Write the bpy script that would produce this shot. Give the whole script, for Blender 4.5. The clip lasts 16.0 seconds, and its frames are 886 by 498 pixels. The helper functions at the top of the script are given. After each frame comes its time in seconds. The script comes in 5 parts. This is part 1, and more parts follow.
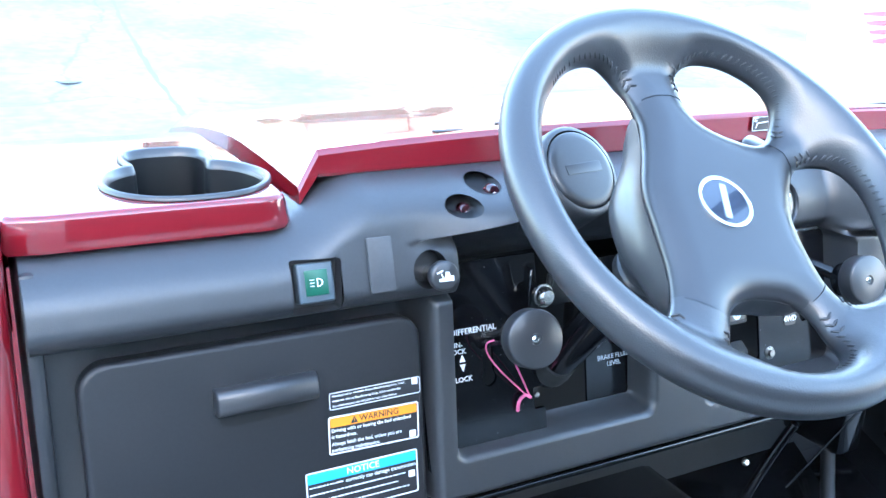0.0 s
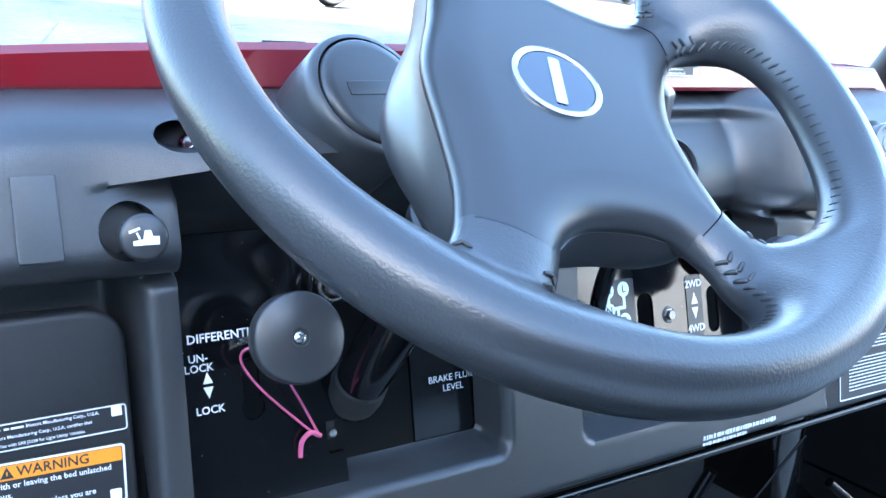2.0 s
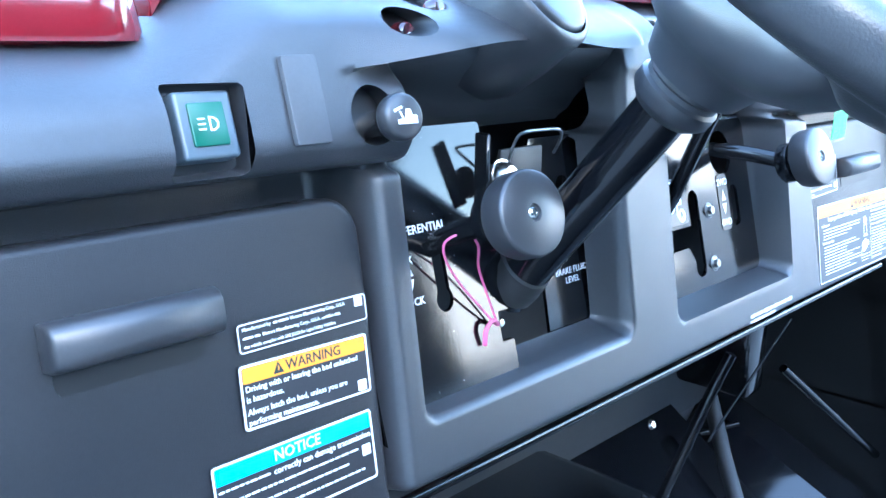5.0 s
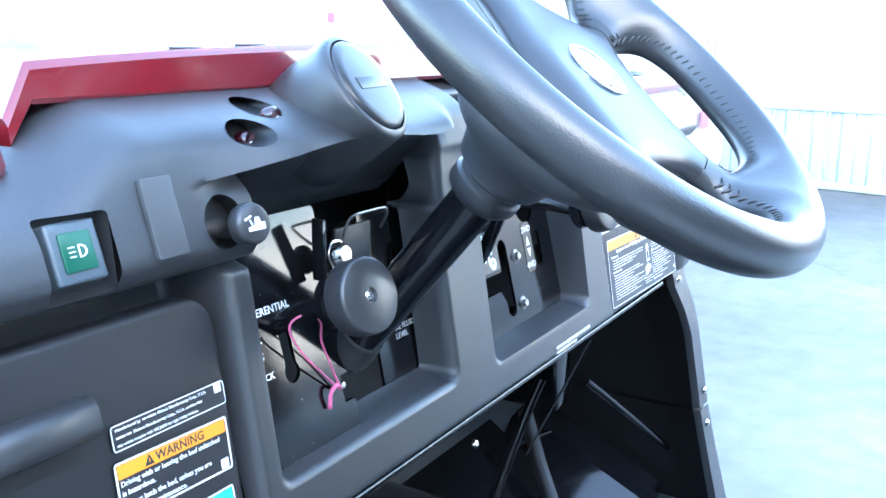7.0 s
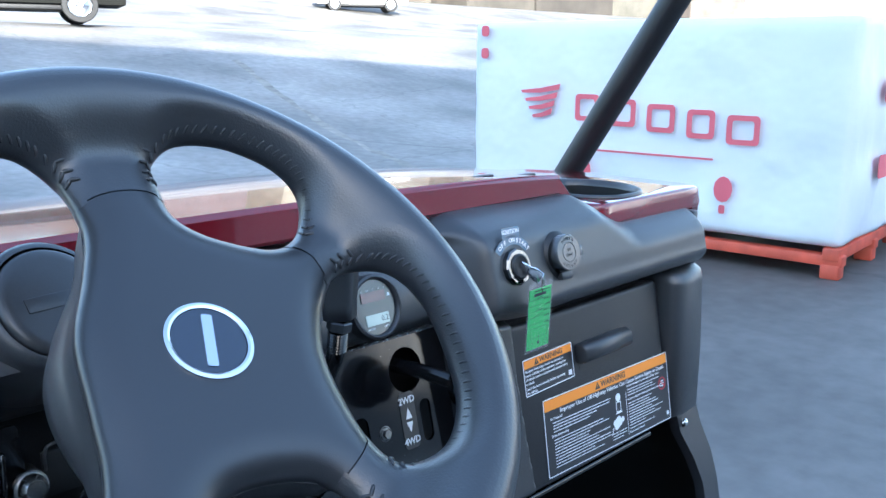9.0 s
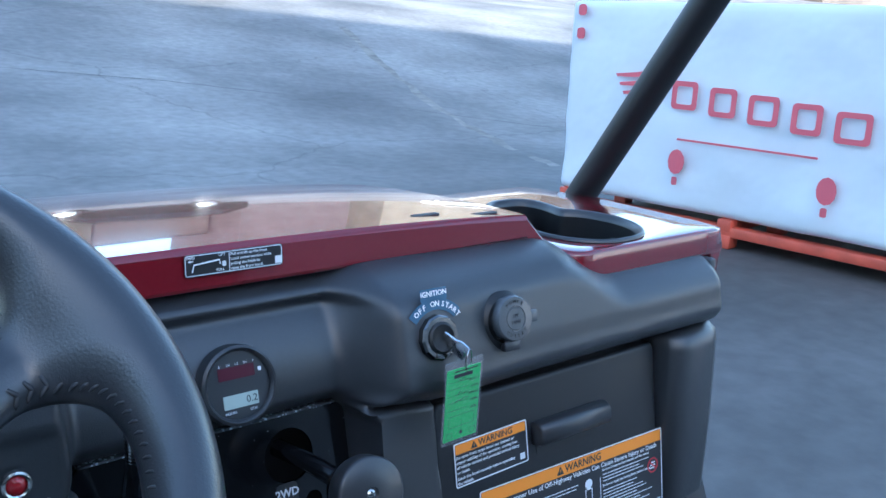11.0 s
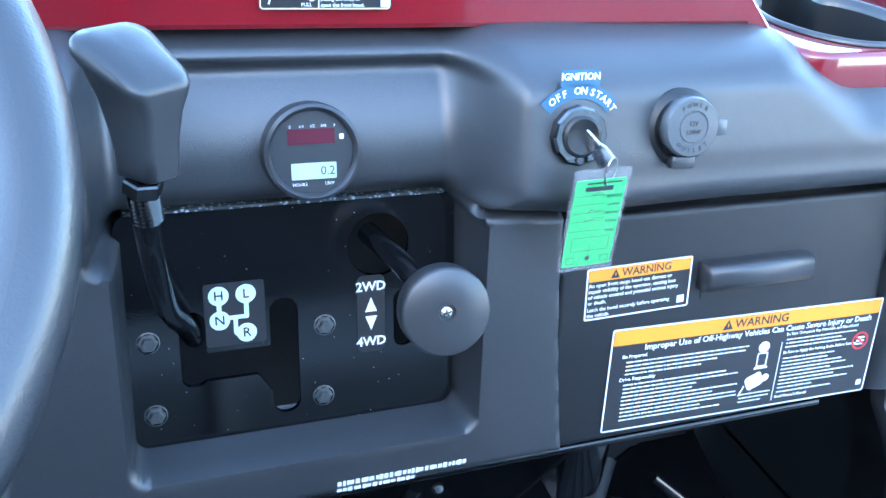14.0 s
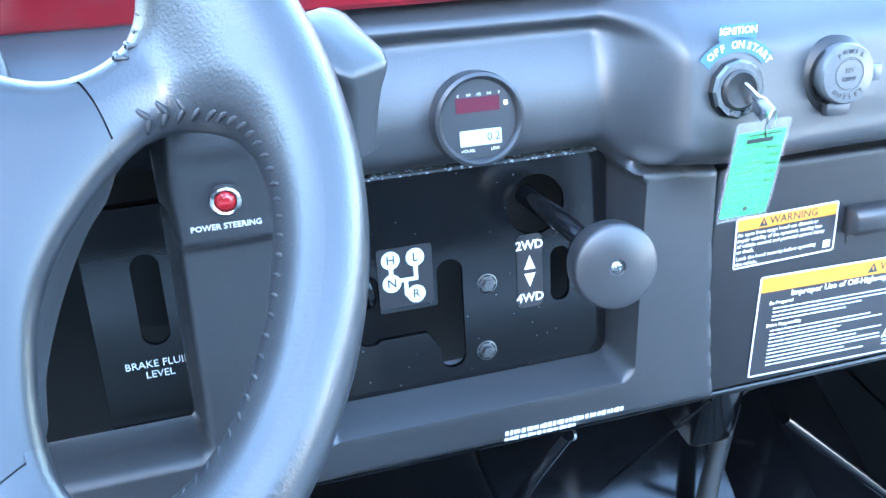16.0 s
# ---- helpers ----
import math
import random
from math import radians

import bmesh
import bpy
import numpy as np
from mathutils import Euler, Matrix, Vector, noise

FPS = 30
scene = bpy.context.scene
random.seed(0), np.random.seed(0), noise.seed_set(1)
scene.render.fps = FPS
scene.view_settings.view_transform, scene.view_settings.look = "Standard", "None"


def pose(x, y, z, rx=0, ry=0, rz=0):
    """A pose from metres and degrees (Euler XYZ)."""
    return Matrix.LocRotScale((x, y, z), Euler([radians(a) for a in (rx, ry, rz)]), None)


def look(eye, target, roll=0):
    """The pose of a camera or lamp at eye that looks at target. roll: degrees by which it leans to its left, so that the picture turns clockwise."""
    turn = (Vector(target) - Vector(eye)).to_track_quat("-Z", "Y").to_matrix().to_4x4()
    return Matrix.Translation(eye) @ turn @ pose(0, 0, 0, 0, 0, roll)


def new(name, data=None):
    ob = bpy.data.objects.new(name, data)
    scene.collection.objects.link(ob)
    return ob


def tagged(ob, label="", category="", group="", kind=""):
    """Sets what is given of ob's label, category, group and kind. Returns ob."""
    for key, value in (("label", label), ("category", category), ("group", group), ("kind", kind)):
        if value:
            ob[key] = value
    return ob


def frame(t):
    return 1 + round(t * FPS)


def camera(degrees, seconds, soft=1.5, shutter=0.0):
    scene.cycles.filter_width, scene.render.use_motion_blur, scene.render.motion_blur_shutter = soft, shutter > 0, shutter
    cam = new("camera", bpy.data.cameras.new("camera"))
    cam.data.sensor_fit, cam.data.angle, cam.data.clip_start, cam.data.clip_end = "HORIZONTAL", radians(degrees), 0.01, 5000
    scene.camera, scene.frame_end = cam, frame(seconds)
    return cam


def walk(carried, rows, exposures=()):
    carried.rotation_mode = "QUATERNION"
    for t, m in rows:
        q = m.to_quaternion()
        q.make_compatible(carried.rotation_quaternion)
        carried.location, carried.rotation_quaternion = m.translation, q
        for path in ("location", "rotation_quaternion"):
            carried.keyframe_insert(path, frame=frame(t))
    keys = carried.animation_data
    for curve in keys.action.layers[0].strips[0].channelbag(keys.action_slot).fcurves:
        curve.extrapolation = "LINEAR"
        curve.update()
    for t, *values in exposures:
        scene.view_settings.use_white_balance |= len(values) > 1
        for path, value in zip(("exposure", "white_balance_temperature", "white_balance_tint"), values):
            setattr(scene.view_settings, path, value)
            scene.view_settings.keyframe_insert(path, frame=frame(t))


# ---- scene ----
cam = camera(52.4, 16.0)
PATH = [
    (0, (-0.688, -0.668, 1.192), (0.217, 1.004, 0.572), 2.2),
    (0.5, (-0.608, -0.623, 1.159), (0.23, 1.125, 0.668), 2.1),
    (1, (-0.544, -0.589, 1.098), (0.301, 1.168, 0.651), 2.2),
    (1.5, (-0.492, -0.555, 1.058), (0.492, 1.127, 0.609), 2.3),
    (2, (-0.473, -0.53, 1.049), (0.572, 1.115, 0.601), 1.9),
    (2.5, (-0.471, -0.515, 1.027), (0.576, 1.127, 0.57), 2.0),
    (3, (-0.484, -0.488, 1.006), (0.613, 1.124, 0.562), 2.0),
    (3.5, (-0.511, -0.445, 0.99), (0.634, 1.129, 0.529), 1.7),
    (4, (-0.565, -0.43, 0.983), (0.634, 1.103, 0.521), 1.5),
    (4.2, (-0.591, -0.433, 0.984), (0.647, 1.069, 0.526), 1.3),
    (6.3, (-0.764, -0.343, 1.018), (0.891, 0.679, 0.553), 0.4),
    (6.5, (-0.765, -0.359, 1.028), (0.909, 0.635, 0.571), 0.4),
    (7, (-0.739, -0.425, 1.051), (0.929, 0.582, 0.596), 0.4),
    (7.5, (-0.688, -0.493, 1.059), (0.958, 0.55, 0.611), 0.5),
    (8, (-0.623, -0.545, 1.076), (0.963, 0.594, 0.642), 0.5),
    (8.5, (-0.533, -0.57, 1.126), (0.967, 0.68, 0.694), 0.5),
    (9, (-0.44, -0.58, 1.167), (0.98, 0.765, 0.747), 0.5),
    (9.2, (-0.407, -0.579, 1.177), (0.983, 0.795, 0.754), 1.0),
    (11.3, (-0.178, -0.55, 1.205), (1.058, 0.938, 0.697), 2.8),
    (11.5, (-0.162, -0.543, 1.2), (1.073, 0.935, 0.66), 3.0),
    (12, (-0.126, -0.529, 1.187), (1.03, 0.992, 0.597), 2.3),
    (12.5, (-0.102, -0.517, 1.175), (0.935, 1.058, 0.51), 3.6),
    (13, (-0.087, -0.496, 1.164), (0.791, 1.123, 0.385), 5.1),
    (13.5, (-0.061, -0.497, 1.16), (0.72, 1.118, 0.277), 6.1),
    (14, (-0.044, -0.487, 1.166), (0.637, 1.117, 0.184), 6.1),
    (14.5, (-0.043, -0.481, 1.172), (0.539, 1.12, 0.124), 4.2),
    (15, (-0.052, -0.474, 1.182), (0.471, 1.134, 0.115), 3.7),
    (15.5, (-0.067, -0.472, 1.178), (0.441, 1.137, 0.103), 2.9),
    (16, (-0.109, -0.484, 1.178), (0.424, 1.114, 0.101), 1.2),
]
walk(cam, [(t, look(eye, target, roll)) for t, eye, target, roll in PATH],
     [(0, 4.45, 6150, 8), (0.5, 3.45, 5850, 8), (1.0, 3.3, 5850, 8), (1.5, 3.7, 5800, 8), (2.5, 4.2, 5750, 8), (3.0, 4.4, 5600, 8), (4, 4.9, 5350, 6), (6.5, 4.7, 5950, 8), (8, 3.65, 6150, 8), (9, 2.8, 5900, 8), (11.5, 2.4, 5450, 7), (12.5, 3.0, 5550, 5), (13.5, 3.8, 5450, 6), (14.5, 4.55, 5600, 7), (16, 4.9, 5650, 6)])

# ---- world, sun, exposure ----
world = bpy.data.worlds.new("sky")
scene.world = world
world.use_nodes = True
wn = world.node_tree
sky = wn.nodes.new("ShaderNodeTexSky")
sky.sky_type, sky.sun_disc = "NISHITA", False
SUN_ELEV, SUN_ROT = 16.0, 210.7
sky.sun_elevation, sky.sun_rotation = radians(SUN_ELEV), radians(SUN_ROT)
wn.links.new(sky.outputs[0], wn.nodes["Background"].inputs[0])
wn.nodes["Background"].inputs[1].default_value = 0.15
sun = new("sun", bpy.data.lights.new("sun", "SUN"))
sun.data.energy, sun.data.angle, sun.data.color = 4.0, radians(0.5), (1.0, 0.94, 0.85)
a, e = radians(SUN_ROT), radians(SUN_ELEV)
SUNWARD = Vector((math.sin(a) * math.cos(e), math.cos(a) * math.cos(e), math.sin(e)))
sun.matrix_world = look(SUNWARD * 40, (0, 0, 0))


# ---- materials ----
def mat(name, base, rough=0.5, metal=0.0, grain=0.0, grain_scale=400.0, bump=0.0, bump_scale=900.0, coat=0.0, spec=0.5,
        stain=0.0, stain_scale=6.0, rough_var=0.0, emit=0.0, island=0.0, alpha=1.0, trans=0.0, bump_dist=0.0006):
    """A principled material with fine grain, large soft stains and a fine relief, at real size."""
    m = bpy.data.materials.new(name)
    m.use_nodes = True
    nt = m.node_tree
    b = nt.nodes["Principled BSDF"]
    b.inputs["Roughness"].default_value, b.inputs["Metallic"].default_value = rough, metal
    b.inputs["Coat Weight"].default_value, b.inputs["Coat Roughness"].default_value = coat, 0.03
    b.inputs["Specular IOR Level"].default_value = spec
    b.inputs["Alpha"].default_value, b.inputs["Transmission Weight"].default_value = alpha, trans
    tc = nt.nodes.new("ShaderNodeTexCoord")
    col = nt.nodes.new("ShaderNodeRGB")
    col.outputs[0].default_value = (*base, 1)
    out = col.outputs[0]
    for amount, scale in ((grain, grain_scale), (stain, stain_scale)):
        if amount:
            n = nt.nodes.new("ShaderNodeTexNoise")
            n.inputs["Scale"].default_value, n.inputs["Detail"].default_value = scale, 5
            nt.links.new(tc.outputs["Object"], n.inputs["Vector"])
            r = nt.nodes.new("ShaderNodeMapRange")
            r.inputs["From Min"].default_value, r.inputs["From Max"].default_value = 0.3, 0.7
            r.inputs["To Min"].default_value, r.inputs["To Max"].default_value = 1 - amount, 1 + amount
            nt.links.new(n.outputs["Fac"], r.inputs["Value"])
            x = nt.nodes.new("ShaderNodeVectorMath")
            x.operation = "SCALE"
            nt.links.new(out, x.inputs[0])
            nt.links.new(r.outputs[0], x.inputs["Scale"])
            out = x.outputs[0]
    nt.links.new(out, b.inputs["Base Color"])
    if emit:
        nt.links.new(out, b.inputs["Emission Color"])
        b.inputs["Emission Strength"].default_value = emit
    if rough_var:
        n = nt.nodes.new("ShaderNodeTexNoise")
        n.inputs["Scale"].default_value, n.inputs["Detail"].default_value = 14, 6
        nt.links.new(tc.outputs["Object"], n.inputs["Vector"])
        r = nt.nodes.new("ShaderNodeMapRange")
        r.inputs["From Min"].default_value, r.inputs["From Max"].default_value = 0.3, 0.7
        r.inputs["To Min"].default_value, r.inputs["To Max"].default_value = rough - rough_var, rough + rough_var
        nt.links.new(n.outputs["Fac"], r.inputs["Value"])
        nt.links.new(r.outputs[0], b.inputs["Roughness"])
    if bump:
        n = nt.nodes.new("ShaderNodeTexNoise")
        n.inputs["Scale"].default_value, n.inputs["Detail"].default_value = bump_scale, 3
        nt.links.new(tc.outputs["Object"], n.inputs["Vector"])
        k = nt.nodes.new("ShaderNodeBump")
        k.inputs["Strength"].default_value, k.inputs["Distance"].default_value = bump, bump_dist
        nt.links.new(n.outputs["Fac"], k.inputs["Height"])
        nt.links.new(k.outputs[0], b.inputs["Normal"])
    return m


PLASTIC = mat("textured_black_plastic", (0.028, 0.029, 0.032), 0.35, spec=0.75, grain=0.08, bump=0.35, bump_scale=1500, stain=0.10, stain_scale=9, rough_var=0.05)
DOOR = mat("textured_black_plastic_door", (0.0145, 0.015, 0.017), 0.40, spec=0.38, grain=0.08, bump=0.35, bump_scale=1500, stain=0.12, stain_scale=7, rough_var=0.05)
SMOOTH = mat("smooth_black_plastic", (0.028, 0.028, 0.030), 0.34, spec=0.65, grain=0.05, bump=0.1, bump_scale=600, rough_var=0.05)
PAD = mat("dark_grey_plastic", (0.06, 0.062, 0.066), 0.5, grain=0.05, bump=0.2, bump_scale=1600)
LEATHER = mat("black_leather", (0.027, 0.028, 0.031), 0.29, spec=0.8, grain=0.04, grain_scale=500, bump=0.42, bump_scale=820, stain=0.05, stain_scale=8, bump_dist=0.0004)
HUBPAD = mat("smooth_black_leather", (0.022, 0.023, 0.026), 0.31, spec=0.7, grain=0.03, grain_scale=700, bump=0.10, bump_scale=1300, stain=0.05, stain_scale=10)
THREAD = mat("black_thread", (0.03, 0.03, 0.032), 0.42)
RED = mat("red_gloss_paint", (0.175, 0.007, 0.013), 0.16, coat=1.0, grain=0.03, grain_scale=2500, stain=0.04)
BLACKSTEEL = mat("black_painted_steel", (0.004, 0.0042, 0.005), 0.11, grain=0.1, stain=0.15, stain_scale=25, bump=0.03, bump_scale=700, rough_var=0.04)
DARK = mat("dark_underbody", (0.013, 0.0135, 0.015), 0.6, grain=0.2, stain=0.3, stain_scale=12, bump=0.2, bump_scale=200)
CHROME = mat("zinc_steel", (0.55, 0.54, 0.52), 0.25, metal=1.0, grain=0.1, stain=0.1, stain_scale=60)
SILVER = mat("silver_trim", (0.72, 0.73, 0.75), 0.18, metal=1.0)
# for matt black parts, and to keep recesses dark by colour
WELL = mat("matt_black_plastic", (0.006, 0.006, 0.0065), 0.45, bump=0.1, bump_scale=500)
RUBBER = mat("black_rubber", (0.018, 0.018, 0.018), 0.6, bump=0.15, bump_scale=500)
WHITE = mat("white_print", (0.78, 0.79, 0.8), 0.5)
LABELBLACK = mat("black_label_vinyl", (0.02, 0.02, 0.022), 0.32, grain=0.05)
ORANGE = mat("orange_label_vinyl", (0.9, 0.28, 0.02), 0.35)
BLUE = mat("blue_label_vinyl", (0.04, 0.42, 0.75), 0.35)
GREEN = mat("green_card", (0.03, 0.42, 0.09), 0.5, grain=0.06, grain_scale=900)
INK = mat("dark_ink", (0.02, 0.03, 0.03), 0.5)
REDINK = mat("red_print", (0.55, 0.03, 0.04), 0.5)
CLEAR = mat("clear_vinyl", (0.9, 0.92, 0.92), 0.15, alpha=0.08)
GREENLENS = mat("green_lens", (0.008, 0.085, 0.05), 0.3)
GREYFRAME = mat("grey_plastic_bezel", (0.07, 0.09, 0.105), 0.34)
REDLENS = mat("red_lens", (0.45, 0.01, 0.015), 0.12, coat=1.0)
BOLTZINC = mat("dull_zinc", (0.22, 0.22, 0.22), 0.35, metal=1.0, grain=0.15, stain=0.2, stain_scale=80)
DARKLENS = mat("dark_red_lens", (0.03, 0.004, 0.007), 0.12, coat=1.0)
LCD = mat("liquid_crystal_panel", (0.40, 0.47, 0.42), 0.2, coat=0.5)
FACE = mat("gauge_face", (0.03, 0.032, 0.035), 0.3, coat=0.6)
PINK = mat("pink_plastic_tie", (0.65, 0.12, 0.26), 0.45)
GREYCAP = mat("grey_moulded_cap", (0.075, 0.08, 0.084), 0.26, coat=0.3, grain=0.05)
WRAP = mat("white_woven_wrap", (0.68, 0.72, 0.75), 0.45, stain=0.05, stain_scale=2.0, bump=0.42, bump_scale=2.3, bump_dist=0.08)
LOGORED = mat("faded_red_print", (0.64, 0.12, 0.15), 0.6)
CRATERED = mat("orange_red_steel", (0.55, 0.09, 0.05), 0.5, stain=0.2, stain_scale=8)
FENCEPAINT = mat("pale_fence_paint", (0.52, 0.56, 0.55), 0.6, stain=0.15, stain_scale=3)
ASPHALT = mat("worn_asphalt", (0.188, 0.178, 0.165), 0.66, grain=0.17, grain_scale=9, stain=0.5, stain_scale=0.42, bump=0.08, bump_scale=90, bump_dist=0.004)
CARPAINT = mat("dark_olive_car_paint", (0.007, 0.0075, 0.0065), 0.7, spec=0.08)
CARGLASS = mat("dark_car_glass", (0.01, 0.012, 0.014), 0.05, spec=0.8)
TYRE = mat("tyre_rubber", (0.02, 0.02, 0.02), 0.8, bump=0.3, bump_scale=60)
STUCCO = mat("grey_stucco", (0.45, 0.45, 0.45), 0.9, grain=0.1, grain_scale=40, stain=0.08, stain_scale=0.6, bump=0.4, bump_scale=30, bump_dist=0.004)
SEAT = mat("grey_vinyl_seat", (0.42, 0.41, 0.38), 0.5, grain=0.05, bump=0.25, bump_scale=350)


def speckle(m, scale, amount, tint):
    """Sparse pale dust specks on a material."""
    nt = m.node_tree
    b = nt.nodes["Principled BSDF"]
    before = b.inputs["Base Color"].links[0].from_socket
    tc, v, r, x = (nt.nodes.new(k) for k in ("ShaderNodeTexCoord", "ShaderNodeTexVoronoi", "ShaderNodeMapRange", "ShaderNodeMix"))
    v.inputs["Scale"].default_value = scale
    nt.links.new(tc.outputs["Object"], v.inputs["Vector"])
    r.inputs["From Min"].default_value, r.inputs["From Max"].default_value = amount, amount * 0.6
    nt.links.new(v.outputs["Distance"], r.inputs["Value"])
    x.data_type = "RGBA"
    x.inputs[7].default_value = (*tint, 1)
    nt.links.new(r.outputs[0], x.inputs[0])
    nt.links.new(before, x.inputs[6])
    nt.links.new(x.outputs[2], b.inputs["Base Color"])
    return m


PLATE = speckle(mat("dusty_black_plate", (0.004, 0.0042, 0.005), 0.09, spec=0.45, grain=0.1, stain=0.15, stain_scale=25, bump=0.03, bump_scale=700, rough_var=0.05), 150, 0.055, (0.35, 0.37, 0.4))

# asphalt colour halves towards the crate's place, with a ragged border
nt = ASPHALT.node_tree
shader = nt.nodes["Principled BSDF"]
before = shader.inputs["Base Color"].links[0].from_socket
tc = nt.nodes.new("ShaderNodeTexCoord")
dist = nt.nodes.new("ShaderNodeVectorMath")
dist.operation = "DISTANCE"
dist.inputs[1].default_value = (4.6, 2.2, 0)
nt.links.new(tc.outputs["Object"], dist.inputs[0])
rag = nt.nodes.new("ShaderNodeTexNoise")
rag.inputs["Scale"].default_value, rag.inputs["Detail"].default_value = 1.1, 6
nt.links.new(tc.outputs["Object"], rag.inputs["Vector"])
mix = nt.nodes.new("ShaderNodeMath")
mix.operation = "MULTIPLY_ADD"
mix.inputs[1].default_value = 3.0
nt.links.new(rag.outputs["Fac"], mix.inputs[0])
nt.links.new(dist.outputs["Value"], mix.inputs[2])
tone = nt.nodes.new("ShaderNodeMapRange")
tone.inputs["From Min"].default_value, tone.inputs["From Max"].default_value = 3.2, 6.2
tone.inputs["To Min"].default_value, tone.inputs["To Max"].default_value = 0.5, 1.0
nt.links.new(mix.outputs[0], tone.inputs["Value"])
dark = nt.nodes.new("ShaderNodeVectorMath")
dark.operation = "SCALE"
warp, cell, crackle, split = (nt.nodes.new(k) for k in ("ShaderNodeTexNoise", "ShaderNodeTexVoronoi", "ShaderNodeMapRange", "ShaderNodeVectorMath"))
warp.inputs["Scale"].default_value, warp.inputs["Detail"].default_value = 1.6, 6
bend = nt.nodes.new("ShaderNodeVectorMath")
bend.operation = "MULTIPLY_ADD"
bend.inputs[1].default_value = (0.8, 0.8, 0.0)
nt.links.new(tc.outputs["Object"], warp.inputs["Vector"])
nt.links.new(warp.outputs["Color"], bend.inputs[0])
nt.links.new(tc.outputs["Object"], bend.inputs[2])
cell.feature, cell.voronoi_dimensions = "DISTANCE_TO_EDGE", "2D"
cell.inputs["Scale"].default_value = 0.26
nt.links.new(bend.outputs[0], cell.inputs["Vector"])
crackle.inputs["From Min"].default_value, crackle.inputs["From Max"].default_value = 0.001, 0.007
crackle.inputs["To Min"].default_value, crackle.inputs["To Max"].default_value = 0.74, 1.0
nt.links.new(cell.outputs["Distance"], crackle.inputs["Value"])
split.operation = "SCALE"
nt.links.new(before, split.inputs[0])
nt.links.new(crackle.outputs[0], split.inputs["Scale"])
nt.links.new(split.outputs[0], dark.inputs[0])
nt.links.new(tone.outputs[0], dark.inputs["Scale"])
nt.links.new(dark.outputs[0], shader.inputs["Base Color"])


# ---- mesh helpers ----
def finish(bm, name, materials, smooth=True, auto=40):
    me = bpy.data.meshes.new(name)
    bmesh.ops.recalc_face_normals(bm, faces=bm.faces)
    for ed in bm.edges:
        ed.smooth = not (len(ed.link_faces) == 2 and ed.calc_face_angle(0.0) > radians(auto))
    for f in bm.faces:
        f.smooth = smooth
    bm.to_mesh(me)
    bm.free()
    for m in materials if isinstance(materials, (list, tuple)) else [materials]:
        me.materials.append(m)
    return me


def part(name, bm, material, parent, label="", m=None, auto=40):
    ob = new(name, finish(bm, name, material, auto=auto))
    ob.parent = parent
    if m is not None:
        ob.matrix_basis = m
    if label:
        tagged(ob, label)
    return ob


def thing(name, label, category, m=None, group="", kind=""):
    ob = new(name)
    ob.empty_display_size = 0.02
    if m is not None:
        ob.matrix_basis = m
    return tagged(ob, label, category, group, kind)


def solid(name, bm, material, label, category, m=None, kind="", group="", auto=40):
    ob = new(name, finish(bm, name, material, auto=auto))
    if m is not None:
        ob.matrix_basis = m
    return tagged(ob, label, category, group, kind)


def box(sx, sy, sz, bevel=0.0, seg=2, at=(0, 0, 0), bm=None):
    own = bmesh.new()
    bmesh.ops.create_cube(own, size=1.0)
    bmesh.ops.scale(own, vec=(sx, sy, sz), verts=own.verts)
    if bevel:
        bmesh.ops.bevel(own, geom=own.edges[:], offset=bevel, segments=seg, affect="EDGES", profile=0.5)
    bmesh.ops.translate(own, vec=at, verts=own.verts)
    return join(bm, own)


def join(bm, own, m=None, slot=None):
    if m is not None:
        bmesh.ops.transform(own, matrix=m, verts=own.verts)
    if slot is not None:
        for f in own.faces:
            f.material_index = slot
    if bm is None:
        return own
    if isinstance(bm, dict):
        if slot not in bm:
            bm[slot] = bmesh.new()
        join(bm[slot], own)
        return bm
    me = bpy.data.meshes.new("tmp")
    own.to_mesh(me)
    own.free()
    bm.from_mesh(me)
    bpy.data.meshes.remove(me)
    return bm


def rrect(w, h, r, n=6):
    """A rounded rectangle's outline about the origin."""
    pts = []
    for cx, cy, a0 in ((w / 2 - r, h / 2 - r, 0), (-w / 2 + r, h / 2 - r, 90), (-w / 2 + r, -h / 2 + r, 180), (w / 2 - r, -h / 2 + r, 270)):
        for i in range(n + 1):
            a = radians(a0 + 90 * i / n)
            pts.append((cx + r * math.cos(a), cy + r * math.sin(a)))
    return pts


def slab(outline, depth, bevel=0.0, seg=3):
    """An outline in x, y raised to z = depth, with a rounded upper edge."""
    bm = bmesh.new()
    rings = [(0.0, 0.0)]
    if bevel:
        rings += [(bevel * (1 - math.cos(radians(90 * i / seg))), depth - bevel + bevel * math.sin(radians(90 * i / seg))) for i in range(seg + 1)]
    else:
        rings += [(0.0, depth)]
    n = len(outline)
    nrm = []
    for i in range(n):
        p, q = Vector(outline[i - 1]), Vector(outline[(i + 1) % n])
        d = (q - p).normalized()
        nrm.append(Vector((-d.y, d.x)))
    loops = [[bm.verts.new((x + nrm[i].x * inset, y + nrm[i].y * inset, z)) for i, (x, y) in enumerate(outline)] for inset, z in rings]
    for a, b in zip(loops, loops[1:]):
        for i in range(n):
            bm.faces.new((a[i], a[(i + 1) % n], b[(i + 1) % n], b[i]))
    bm.faces.new(loops[-1])
    bm.faces.new(list(reversed(loops[0])))
    return bm


